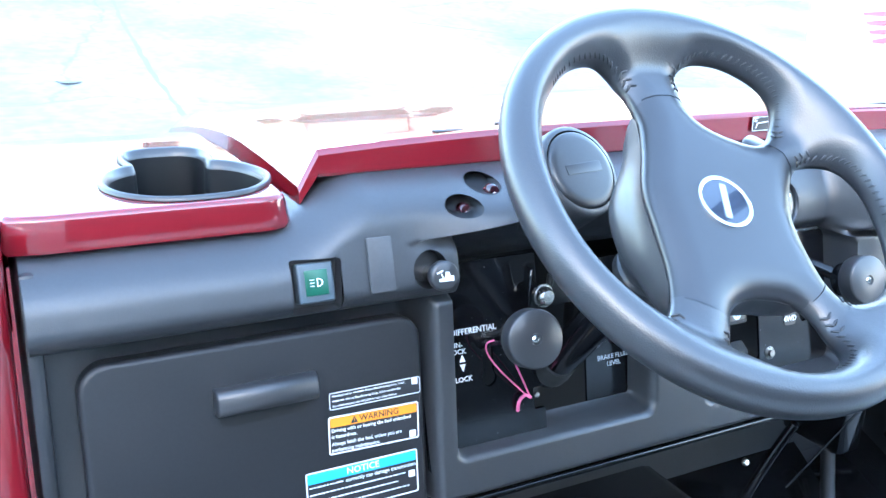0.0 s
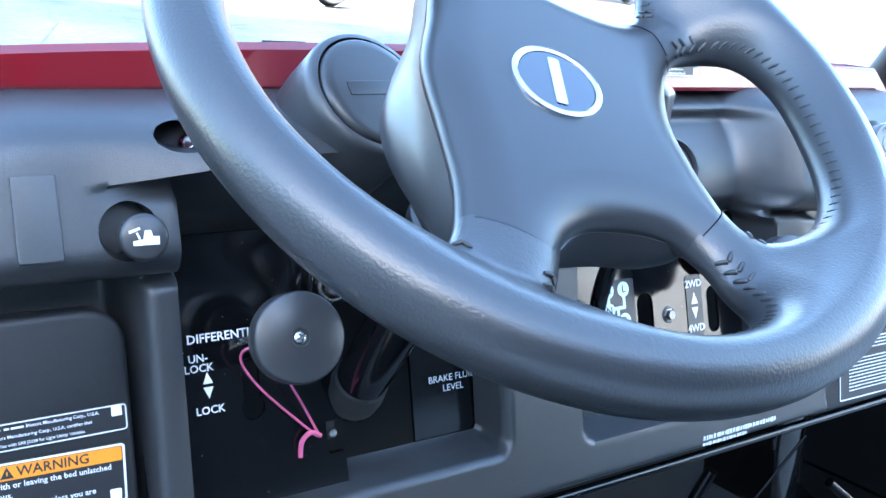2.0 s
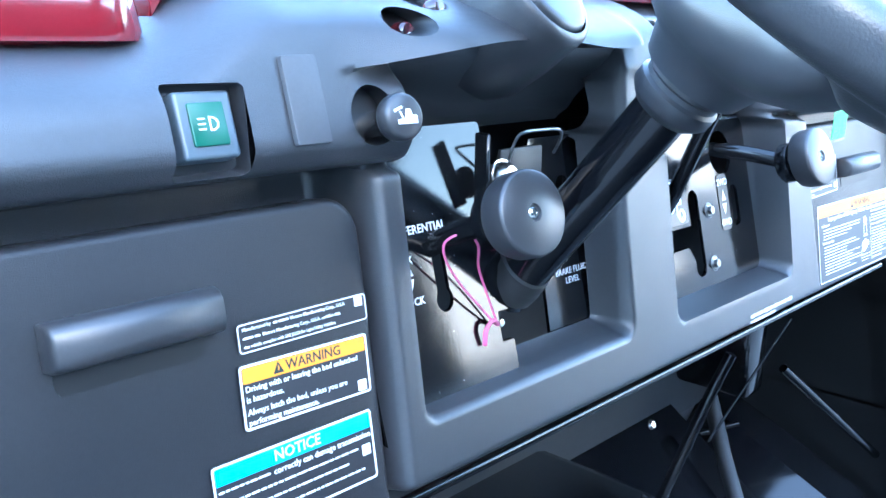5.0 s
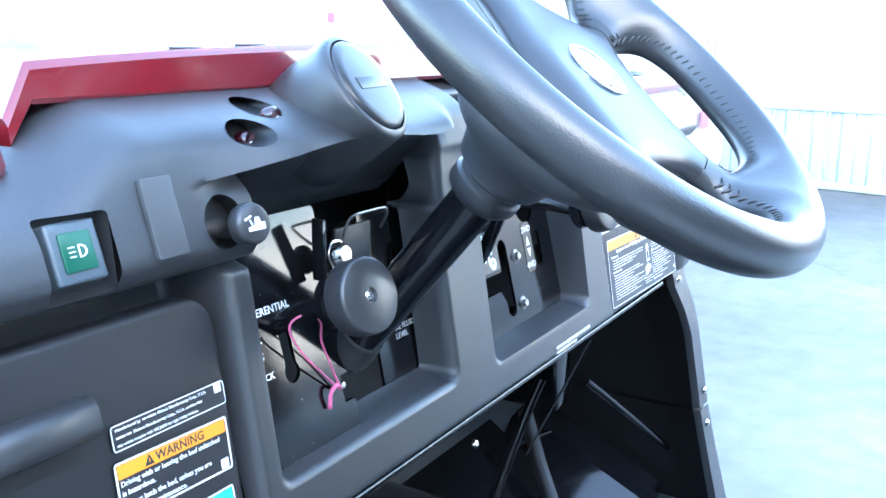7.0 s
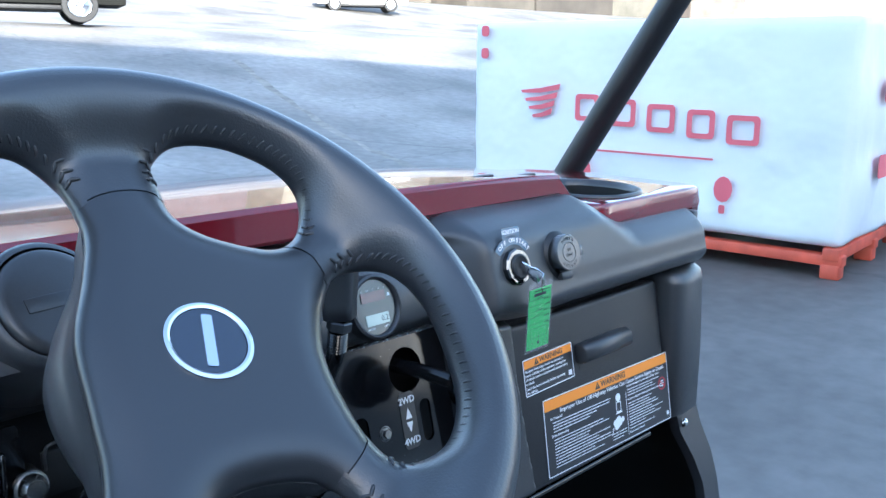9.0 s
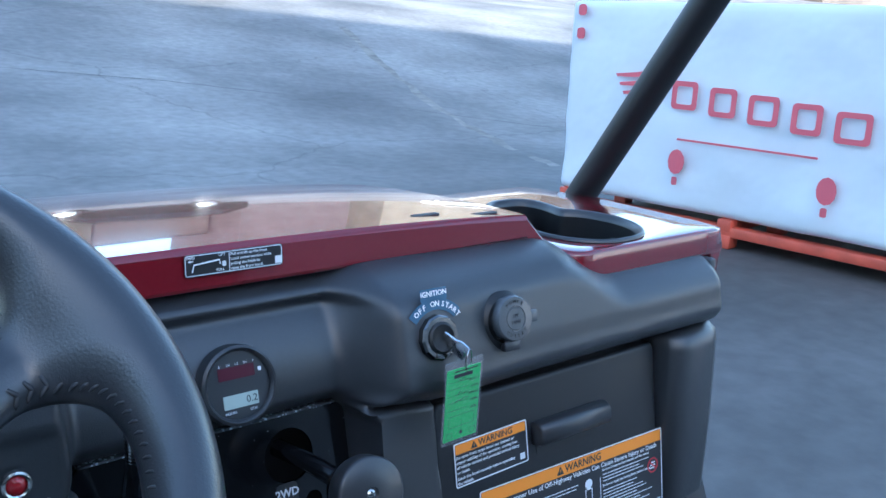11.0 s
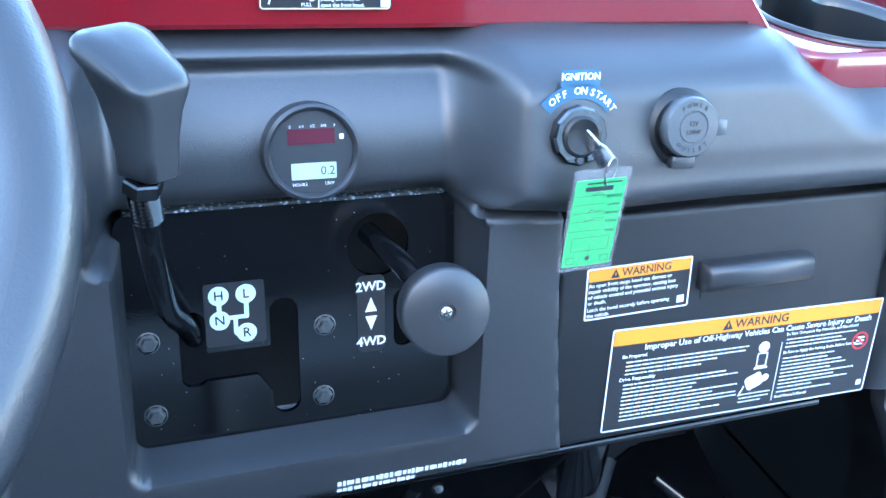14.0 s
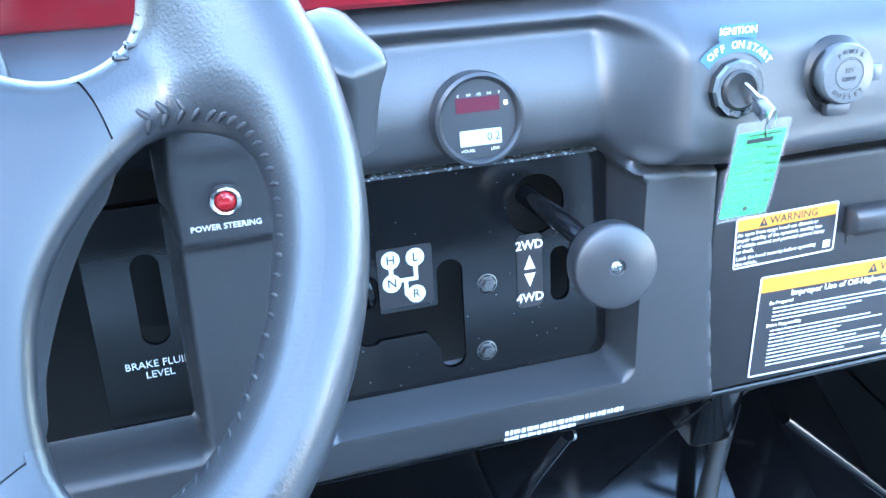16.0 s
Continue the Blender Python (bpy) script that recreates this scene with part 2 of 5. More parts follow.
def ring_plate(outer, inner, depth):
    """A flat frame between two outlines of the same count."""
    bm = bmesh.new()
    n = len(outer)
    L = [[bm.verts.new((x, y, z)) for x, y in o] for o, z in ((outer, 0), (outer, depth), (inner, depth), (inner, 0))]
    for k in range(4):
        a, b = L[k], L[(k + 1) % 4]
        for i in range(n):
            bm.faces.new((a[i], a[(i + 1) % n], b[(i + 1) % n], b[i]))
    return bm


def lathe(profile, n=40, cap=True):
    """Revolves (radius, z) about z."""
    bm = bmesh.new()
    loops = []
    for r, z in profile:
        if r < 1e-6:
            loops.append([bm.verts.new((0, 0, z))])
        else:
            loops.append([bm.verts.new((r * math.cos(2 * math.pi * i / n), r * math.sin(2 * math.pi * i / n), z)) for i in range(n)])
    for a, b in zip(loops, loops[1:]):
        for i in range(n):
            j = (i + 1) % n
            if len(a) == 1 and len(b) == 1:
                continue
            if len(a) == 1:
                bm.faces.new((a[0], b[j], b[i]))
            elif len(b) == 1:
                bm.faces.new((a[i], a[j], b[0]))
            else:
                bm.faces.new((a[i], a[j], b[j], b[i]))
    return bm


def loft(sections, closed_ends=True):
    bm = bmesh.new()
    loops = [[bm.verts.new(p) for p in s] for s in sections]
    n = len(loops[0])
    for a, b in zip(loops, loops[1:]):
        for i in range(n):
            bm.faces.new((a[i], a[(i + 1) % n], b[(i + 1) % n], b[i]))
    if closed_ends:
        bm.faces.new(list(reversed(loops[0])))
        bm.faces.new(loops[-1])
    return bm


def tube(points, radius, n=10, smooth_steps=0):
    """A round bar along points, radius a number or a list."""
    pts = [Vector(p) for p in points]
    if smooth_steps:
        out = []
        for i in range(len(pts) - 1):
            p0, p1, p2, p3 = pts[max(i - 1, 0)], pts[i], pts[i + 1], pts[min(i + 2, len(pts) - 1)]
            for k in range(smooth_steps):
                t = k / smooth_steps
                out.append(0.5 * ((2 * p1) + (p2 - p0) * t + (2 * p0 - 5 * p1 + 4 * p2 - p3) * t * t + (3 * p1 - p0 - 3 * p2 + p3) * t ** 3))
        pts = out + [pts[-1]]
    secs, up = [], None
    for i, p in enumerate(pts):
        d = (pts[min(i + 1, len(pts) - 1)] - pts[max(i - 1, 0)]).normalized()
        if up is None:
            up = d.orthogonal().normalized()
        up = (up - d * up.dot(d)).normalized()
        side = d.cross(up)
        r = radius[min(i * len(radius) // len(pts), len(radius) - 1)] if isinstance(radius, (list, tuple)) else radius
        secs.append([p + r * (math.cos(2 * math.pi * k / n) * up + math.sin(2 * math.pi * k / n) * side) for k in range(n)])
    return loft(secs)


def text_bm(words, size, align="CENTER", depth=0.0002, bold=0.0):
    """The words as a thin mesh in x, y."""
    cu = bpy.data.curves.new("words", "FONT")
    cu.body, cu.size, cu.align_x, cu.align_y = words, size, align, "CENTER"
    cu.extrude, cu.offset, cu.resolution_u = depth, bold, 2
    ob = new("words", cu)
    bpy.context.view_layer.update()
    me = bpy.data.meshes.new_from_object(ob.evaluated_get(bpy.context.evaluated_depsgraph_get()))
    bm = bmesh.new()
    bm.from_mesh(me)
    bpy.data.objects.remove(ob)
    bpy.data.curves.remove(cu)
    bpy.data.meshes.remove(me)
    for f in bm.faces:
        f.material_index = 0
    return bm


def facing(x, y, z, lean=0.0, turn=0.0):
    """A frame on the dash: local x to the right, y up, z out towards the seats. lean: degrees its top leans away."""
    return pose(x, y, z, 90 - lean, 0, turn)


def smooth(a, b, v):
    t = np.clip((v - a) / (b - a), 0, 1)
    return t * t * (3 - 2 * t)


def sd_rrect(x, z, x0, x1, z0, z1, r):
    qx = np.abs(x - (x0 + x1) / 2) - (x1 - x0) / 2 + r
    qz = np.abs(z - (z0 + z1) / 2) - (z1 - z0) / 2 + r
    return np.hypot(np.maximum(qx, 0), np.maximum(qz, 0)) + np.minimum(np.maximum(qx, qz), 0) - r


def clipped(gx, gy, s):
    """The part of a grid where s > 0, its edge cut along s = 0: points and faces."""
    at, pts, polys = {}, [], []

    def node(key, x, y):
        if key not in at:
            at[key] = len(pts)
            pts.append((x, y))
        return at[key]

    for i in range(len(gy) - 1):
        for j in range(len(gx) - 1):
            c = ((i, j), (i, j + 1), (i + 1, j + 1), (i + 1, j))
            v = [s[q] for q in c]
            if max(v) <= 0:
                continue
            poly = []
            for k in range(4):
                p, q = c[k], c[(k + 1) % 4]
                vp, vq = v[k], v[(k + 1) % 4]
                if vp > 0:
                    poly.append(node(p, gx[p[1]], gy[p[0]]))
                if (vp > 0) != (vq > 0):
                    f = min(0.97, max(0.03, vp / (vp - vq)))
                    poly.append(node((min(p, q), max(p, q)), gx[p[1]] + (gx[q[1]] - gx[p[1]]) * f, gy[p[0]] + (gy[q[0]] - gy[p[0]]) * f))
            if len(poly) > 2:
                polys.append(tuple(poly))
    return np.array(pts), polys


def from_faces(verts, polys):
    me = bpy.data.meshes.new("faces")
    me.from_pydata(verts.tolist(), [], polys)
    bm = bmesh.new()
    bm.from_mesh(me)
    bpy.data.meshes.remove(me)
    return bm


def field(xs, zs, fy, sd):
    """A front surface y = fy(x, z) on a grid, open where sd < 0."""
    X, Z = np.meshgrid(xs, zs)
    P, polys = clipped(xs, zs, sd(X, Z))
    return from_faces(np.column_stack([P[:, 0], fy(P[:, 0], P[:, 1]), P[:, 1]]), polys)


# ---- ground and surroundings ----
def rise(x, y):
    return 1.75 * smooth(5.0, 19.0, y) + 3.2 * smooth(20.0, 50.0, y)


gx = np.concatenate([np.linspace(-400, -30, 10), np.linspace(-25, 40, 40), np.linspace(50, 400, 10)])
gy = np.concatenate([np.linspace(-400, -30, 10), np.linspace(-25, 52, 90), np.linspace(60, 400, 10)])
GX, GY = np.meshgrid(gx, gy)
GZ = rise(GX, GY)
gm = bpy.data.meshes.new("ground")
n = len(gx)
gm.from_pydata(np.stack([GX, GY, GZ], -1).reshape(-1, 3).tolist(), [], [(i * n + j, i * n + j + 1, (i + 1) * n + j + 1, (i + 1) * n + j) for i in range(len(gy) - 1) for j in range(n - 1)])
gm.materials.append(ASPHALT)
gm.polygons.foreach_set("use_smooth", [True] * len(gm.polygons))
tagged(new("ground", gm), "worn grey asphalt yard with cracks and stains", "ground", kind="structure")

# crate in white wrap on a red steel base
cm = pose(4.43, 1.10, 0, 0, 0, 4)
CL, CW, CH = 1.38, 2.50, 1.22
wrap = box(CL, CW, CH, 0.05, 3, (CL / 2, CW / 2, 0.17 + CH / 2))
bmesh.ops.subdivide_edges(wrap, edges=[ed for ed in wrap.edges if ed.calc_length() > 0.5], cuts=24, use_grid_fill=True)
for v in wrap.verts:
    w = noise.noise(v.co * 3.1) * 0.02 + noise.noise(v.co * 8.0) * 0.008 + 0.016 * abs(noise.noise(Vector((v.co.x * 5, v.co.y * 5, v.co.z * 1.6)))) - 0.006
    v.co += Vector((v.co.x - CL / 2, v.co.y - CW / 2, 0)).normalized() * w
crate = thing("shipping_crate", "tall shipping crate wrapped in white woven sheeting with red print", "crate", cm)
part("wrap", wrap, WRAP, crate, "white woven sheeting")


def crate_print(outline, x, y, z, turn=-90):
    part("print", slab(outline, 0.004), LOGORED, crate, "faded red print", Matrix.Translation((x, y, z)) @ pose(0, 0, 0, 90, 0, turn))


for k in range(4):
    w_ = 0.30 - 0.05 * k
    crate_print([(-0.15 + 0.03 * k, -0.012), (-0.15 + 0.03 * k + w_ * 0.5, 0.004), (-0.15 + 0.03 * k + w_, 0.034), (-0.15 + 0.03 * k + w_ * 0.96, -0.004), (-0.15 + 0.03 * k + w_ * 0.5, -0.026), (-0.14 + 0.03 * k, -0.030)][::-1], -0.028, 1.93, 0.965 - 0.052 * k)
for k, w_ in enumerate((0.15, 0.15, 0.16, 0.15, 0.17)):
    part("print", ring_plate(rrect(w_ + 0.02, 0.165, 0.025, 3), rrect(w_ - 0.045, 0.105, 0.015, 3), 0.002), LOGORED, crate, "faded red print", Matrix.Translation((-0.03, 1.58 - 0.25 * k, 0.858 - 0.021 * k)) @ pose(0, 0, 0, 90, 0, -90))
crate_print(rrect(0.86, 0.012, 0.004, 2), -0.03, 1.17, 0.60)
for yy, zz in ((0.67, 0.42), (1.59, 0.45)):
    crate_print([(0.055 * math.cos(k * 0.5236), 0.075 * math.sin(k * 0.5236) + 0.015) for k in range(12)], -0.03, yy, zz)
    crate_print(rrect(0.035, 0.05, 0.01, 3), -0.03, yy, zz - 0.10)
for zz in (0.0, 0.145):
    crate_print(rrect(0.06, 0.07, 0.02, 3), -0.03, 2.38, 1.185 + zz)
for xx, zz, w_ in ((0.48, 1.0, 0.16), (0.74, 0.98, 0.16), (0.52, 0.58, 0.22), (0.80, 0.74, 0.10)):
    crate_print(rrect(w_, 0.13, 0.03, 3), xx, -0.03, zz, 0)
base = thing("crate_base", "orange-red steel skid base under the crate", "pallet", cm)
for yy in (0.06, CW / 2, CW - 0.06):
    part("beam", box(CL, 0.09, 0.07, 0.008, 2, (CL / 2, yy, 0.135)), CRATERED, base)
for xx in (0.05, CL / 2, CL - 0.05):
    part("beam", box(0.09, CW, 0.06, 0.008, 2, (xx, CW / 2, 0.10)), CRATERED, base)
    for yy in (0.06, CW / 2, CW - 0.06):
        part("foot", box(0.10, 0.10, 0.08, 0.008, 2, (xx, yy, 0.04)), CRATERED, base)

# low ribbed fence
fm = pose(6.55, 2.4, 0, 0, 0, -9)
fence = thing("ribbed_fence", "low pale ribbed sheet-metal fence behind the crate", "fence", fm)
for k in range(40):
    part("slat", box(0.05, 0.085, 0.52, 0.012, 2, (0.02 * (k % 2), -0.1 * k, 0.30)), FENCEPAINT, fence)
part("top_rail", box(0.07, 4.1, 0.06, 0.01, 2, (0, -1.95, 0.59)), FENCEPAINT, fence)
part("bottom_rail", box(0.07, 4.1, 0.05, 0.01, 2, (0, -1.95, 0.03)), FENCEPAINT, fence)

# buildings across the yard, facing the sun, added only for the hood's reflections
def reflected_building(x, y, w, h, base, turn):
    m = thing("reflected_building", "plain weathered building across the yard, added for the hood's reflections", "building", pose(x, y, float(rise(x, y)) - 0.3, 0, 0, turn), group="far buildings")
    part("wall", box(w, 8, h, 0.05, 1, (0, 4, h / 2)), mat("weathered_wall", base, 0.9, grain=0.1, grain_scale=30, stain=0.3, stain_scale=0.5, bump=0.3, bump_scale=12, bump_dist=0.01), m)
    part("roof", loft([[(sx * (w / 2 + 0.4), -0.5, h), (sx * (w / 2 + 0.4), 8.5, h), (sx * (w / 2 + 0.4), 4, h + 0.22 * w * 0.6)] for sx in (-1, 1)]), DARK, m)


rnd = random.Random(12)
# those past k = 7 stand taller, to darken the right box's reflection
for k in range(3, 15):
    tone = rnd.uniform(0.03, 0.12)
    reflected_building(-52 + 10.5 * k + rnd.uniform(-2, 2), 50 + rnd.uniform(-1, 7), rnd.uniform(8, 13), rnd.uniform(4, 9.5) + (8.0 if k > 7 else 0.0), (tone, tone * rnd.uniform(0.8, 0.95), tone * rnd.uniform(0.7, 0.9)), rnd.uniform(-12, 12))

# unseen building wall, added so that its shadow covers the yard
solid("unseen_shade_wall", box(140, 0.3, 13.1, 0.02, 2, (0, 0, 6.55)), STUCCO, "plain grey stucco wall out of view, added to shade the yard", "wall", pose(-12.8, -21.5, 0, 0, 0, -30.7), kind="structure")

# unseen sunlit wall, added to give the glossy plates a bright reflection
solid("unseen_reflector_wall", box(0.3, 90, 12.0, 0.02, 2, (0, 0, 6.0)), mat("pale_reflector_paint", (0.5, 0.52, 0.55), 0.7, grain=0.05, grain_scale=20, stain=0.08, stain_scale=0.5, bump=0.2, bump_scale=20, bump_dist=0.004), "plain pale wall out of view, added for the plates to reflect", "wall", pose(60, -40, 0), kind="structure")


# ---- the vehicle: hood ----
HX0, HX1 = -0.438, 0.374
LIPZ, LIPY = 1.047, 0.013


def hood_z(x, y):
    d = y - LIPY
    s = (x - (HX0 + HX1) / 2) / 0.42
    return LIPZ - 0.010 * np.abs(s) ** 3 - 0.004 * d - 0.205 * d * d - 0.5 * smooth(0.45, 0.8, d) * (d - 0.45)


hood = thing("hood", "glossy dark red painted front hood", "hood", kind="structure")
secs_y = [LIPY + v for v in (0.0, 0.004, 0.012, 0.03, 0.06, 0.1, 0.15, 0.2, 0.26, 0.33, 0.4, 0.5, 0.6, 0.7)]
hx = np.linspace(HX0, HX1, 60)
bm = bmesh.new()
rows = []
low = [bm.verts.new((x, LIPY + 0.012, 1.014)) for x in hx]
rows.append(low)
rows.append([bm.verts.new((x, LIPY + 0.0005, 1.0155)) for x in hx])
rows.append([bm.verts.new((x, LIPY - 0.0012, 1.0185)) for x in hx])
rows.append([bm.verts.new((x, LIPY - 0.0004, float(hood_z(x, LIPY)) - 0.0045)) for x in hx])
rows.append([bm.verts.new((x, LIPY + 0.0015, float(hood_z(x, LIPY)) - 0.002)) for x in hx])
for yy in secs_y[1:]:
    rows.append([bm.verts.new((x, yy, float(hood_z(x, yy)))) for x in hx])
for a, b in zip(rows, rows[1:]):
    for i in range(len(hx) - 1):
        bm.faces.new((a[i], a[i + 1], b[i + 1], b[i]))
# the ends fold down in a slanting flange
for end, sgn in ((0, -1), (-1, 1)):
    outer = []
    for r in rows:
        v = r[end].co
        drop = 0.044 if v.y < 0.05 else 0.044 + 0.02 * min(1, (v.y - 0.05) * 3)
        if sgn < 0:
            drop = 0.023 if v.z < 1.03 and v.y < 0.05 else 0.029 - 0.014 * min(1.0, max(0.0, v.y - 0.02) / 0.2)
            outer.append(bm.verts.new((v.x - 0.018, v.y - 0.004, v.z - drop)))
            continue
        outer.append(bm.verts.new((v.x + sgn * (0.036 + 0.01 * max(0, v.y - 0.02)), v.y - 0.006, v.z - drop * 0.9)))
    skirt_ = [bm.verts.new((o.co.x + sgn * 0.001, o.co.y, o.co.z - (0.016 if sgn < 0 and o.co.z < 1.0 else 0.030))) for o in outer]
    for i in range(len(rows) - 1):
        bm.faces.new((outer[i], outer[i + 1], skirt_[i + 1], skirt_[i]))
    for i in range(len(rows) - 1):
        bm.faces.new((rows[i][end], rows[i + 1][end], outer[i + 1], outer[i]) if sgn > 0 else (rows[i + 1][end], rows[i][end], outer[i], outer[i + 1]))
part("hood_panel", bm, RED, hood, auto=18)
for sx in (0.275, 0.335, -0.31, -0.24):
    d = slab(rrect(0.030, 0.007, 0.003, 3), 0.0015)
    part("slot", d, DARK, hood, "small dark oval slot", pose(sx, 0.04 if abs(sx) < 0.3 else 0.03, float(hood_z(sx, 0.035)) - 0.0008, 1, 0, 0))

# crack, stain and faded paint on the asphalt
def on_ground(name, pts, half, material, label, seed):
    rnd = random.Random(seed)
    bm = bmesh.new()
    line = []
    for (x0, y0), (x1, y1) in zip(pts, pts[1:]):
        n = 14
        line += [(x0 + (x1 - x0) * k / n, y0 + (y1 - y0) * k / n) for k in range(n)]
    line.append(pts[-1])
    last = None
    for x, y in line:
        w, jx = half * rnd.uniform(0.5, 1.3), rnd.uniform(-1, 1) * half * 0.5
        row = [bm.verts.new((x + jx + sg * w, y, float(rise(x, y)) + 0.004)) for sg in (-1, 1)]
        if last:
            bm.faces.new((last[0], last[1], row[1], row[0]))
        last = row
    solid(name, bm, material, label, "ground marking", kind="structure")


on_ground("crack", [(1.85, 13.4), (0.92, 10.4), (0.80, 7.9), (0.68, 5.0)], 0.02, mat("crack_tar", (0.145, 0.14, 0.132), 0.75, grain=0.2), "dark crack across the asphalt", 3)
on_ground("seam", [(2.2, 10.2), (4.0, 9.5), (6.1, 8.2), (7.5, 6.8)], 0.035, mat("seam_tar", (0.135, 0.13, 0.125), 0.8, grain=0.2), "dark seam across the asphalt", 4)
on_ground("faded_line", [(8.6, 13.0), (6.45, 7.1), (5.75, 5.0)], 0.07, mat("faded_yellow_paint", (0.205, 0.19, 0.165), 0.8, grain=0.25, grain_scale=6, stain=0.25, stain_scale=1.5), "faded yellow line on the asphalt", 5)
solid("oil_spot", slab([(0.09 * math.cos(k * 0.4488) * (1 + 0.2 * math.sin(3 * k)), 0.13 * math.sin(k * 0.4488)) for k in range(14)], 0.003), mat("oil_stain", (0.10, 0.098, 0.095), 0.6), "small dark oil spot on the asphalt", "stain", pose(0.08, 7.2, float(rise(0, 7.2))), kind="structure")
def spline(ctrl, n):
    """A closed smooth curve through a few control points."""
    out, k = [], len(ctrl)
    for i in range(k):
        p0, p1, p2, p3 = (np.array(ctrl[(i + d) % k], float) for d in (-1, 0, 1, 2))
        for t in np.arange(n) / n:
            out.append(tuple(0.5 * (2 * p1 + (p2 - p0) * t + (2 * p0 - 5 * p1 + 4 * p2 - p3) * t * t + (3 * p1 - p0 - 3 * p2 + p3) * t ** 3)))
    return out


def sd_poly(x, y, pts):
    """The distance to a closed outline, negative inside."""
    x, y = np.asarray(x, float), np.asarray(y, float)
    best, inside = np.full(x.shape, 1e9), np.zeros(x.shape, bool)
    for (ax_, ay_), (bx_, by_) in zip(pts, pts[1:] + pts[:1]):
        dx, dy = bx_ - ax_, by_ - ay_
        t = np.clip(((x - ax_) * dx + (y - ay_) * dy) / (dx * dx + dy * dy + 1e-18), 0, 1)
        best = np.minimum(best, np.hypot(x - ax_ - t * dx, y - ay_ - t * dy))
        cross = ((ay_ > y) != (by_ > y)) & (x < (bx_ - ax_) * (y - ay_) / (by_ - ay_ + 1e-18) + ax_)
        inside ^= cross
    return np.where(inside, -best, best)


def cup_box(x0, x1, cx, sgn, y0, zt, long, lean):
    """A red side box of the hood with a keyhole cup holder let into its top."""
    w, xm = x1 - x0, (x0 + x1) / 2
    half = [(0.0, 0.018), (0.030, 0.022), (0.053, 0.040), (0.062, 0.064), (0.056, 0.088), (0.044, 0.102), (0.033, 0.108), (0.031, 0.116), (0.034, 0.134), (0.030, 0.152), (0.016, 0.160), (0.0, 0.161)]
    ctrl = half + [(-x, y) for x, y in reversed(half[1:-1])]
    key = [(cx + sgn * x + lean * y, (y - 0.018) * long) for x, y in spline(ctrl, 4)]
    if sgn < 0:
        key.reverse()
    n = len(key)
    y1 = 0.30
    out = []
    for x, y in key:
        a = math.atan2(y - 0.10, x - cx)
        c, q = math.cos(a), math.sin(a)
        tx = ((x1 - cx) if c > 0 else (cx - x0)) / max(abs(c), 1e-6)
        ty = ((y1 - 0.10) if q > 0 else (0.10 - y0)) / max(abs(q), 1e-6)
        t = min(tx, ty)
        out.append((cx + c * t, 0.10 + q * t))

    def corner(p, r=0.016):
        """Rounds the box's corners."""
        x, y = p
        qx, qy = min(max(x, x0 + r), x1 - r), min(max(y, y0 + r), y1 - r)
        d = math.hypot(x - qx, y - qy)
        return (x, y) if d < r or d < 1e-9 else (qx + (x - qx) / d * r, qy + (y - qy) / d * r)

    for cxx, cyy in ((x0, y0), (x1, y0), (x0, y1), (x1, y1)):
        k = min(range(n), key=lambda i: (out[i][0] - cxx) ** 2 + (out[i][1] - cyy) ** 2)
        out[k] = (cxx, cyy)
    out = [corner(p) for p in out]

    def top(y):
        return zt - 0.05 * max(0.0, y - 0.17)

    bm = bmesh.new()
    rings = [[bm.verts.new((x, y, top(y))) for x, y in key]]
    for f in (0.5,):
        rings.append([bm.verts.new((kx + (ox - kx) * f, ky + (oy - ky) * f, top(ky + (oy - ky) * f))) for (kx, ky), (ox, oy) in zip(key, out)])
    for grow, dz in ((-0.004, 0.0), (-0.001, -0.0012), (0.0, -0.004), (0.003, -0.022), (0.002, -0.0265), (-0.003, -0.028)):
        rings.append([bm.verts.new((xm + (ox - xm) * (1 + grow / (w / 2)), 0.133 + (oy - 0.133) * (1 + grow / 0.167), top(oy) + dz - (0.10 if dz < -0.02 and oy > 0.1 else 0))) for ox, oy in out])
    for a, b in zip(rings, rings[1:]):
        for k in range(n):
            bm.faces.new((a[k], a[(k + 1) % n], b[(k + 1) % n], b[k]))
    part("side_box", bm, RED, hood, auto=50)
    holder = thing("cup_holder", "black plastic keyhole-shaped cup holder set in the red box", "cup holder", group="cup holders")
    bm = bmesh.new()
    cym = 0.09
    rings = []
    nrm = []
    for i in range(n):
        d_ = (Vector(key[(i + 1) % n]) - Vector(key[i - 1])).normalized()
        nrm.append((d_.y * sgn, -d_.x * sgn))
    if (key[0][0] + nrm[0][0] * 0.01 - cx) ** 2 + (key[0][1] + nrm[0][1] * 0.01 - 0.08) ** 2 < (key[0][0] - cx) ** 2 + (key[0][1] - 0.08) ** 2:
        nrm = [(-p, -q) for p, q in nrm]
    for off, z in ((0.0065, 0.0005), (0.006, 0.003), (0.004, 0.0042), (0.001, 0.003), (-0.001, -0.004), (-0.004, -0.10)):
        rings.append([bm.verts.new((x + p * off, y + q * off, zt + z)) for (x, y), (p, q) in zip(key, nrm)])
    well = bmesh.new()
    for a, b in zip(rings[:5], rings[1:5]):
        for k in range(n):
            bm.faces.new((a[k], a[(k + 1) % n], b[(k + 1) % n], b[k]))
    w0, w1 = ([well.verts.new(v.co) for v in r_] for r_ in rings[4:6])
    for k in range(n):
        well.faces.new((w0[k], w0[(k + 1) % n], w1[(k + 1) % n], w1[k]))
    bmesh.ops.delete(bm, geom=rings[5], context="VERTS")
    part("rim", bm, SMOOTH, holder, "black plastic rim", auto=60)
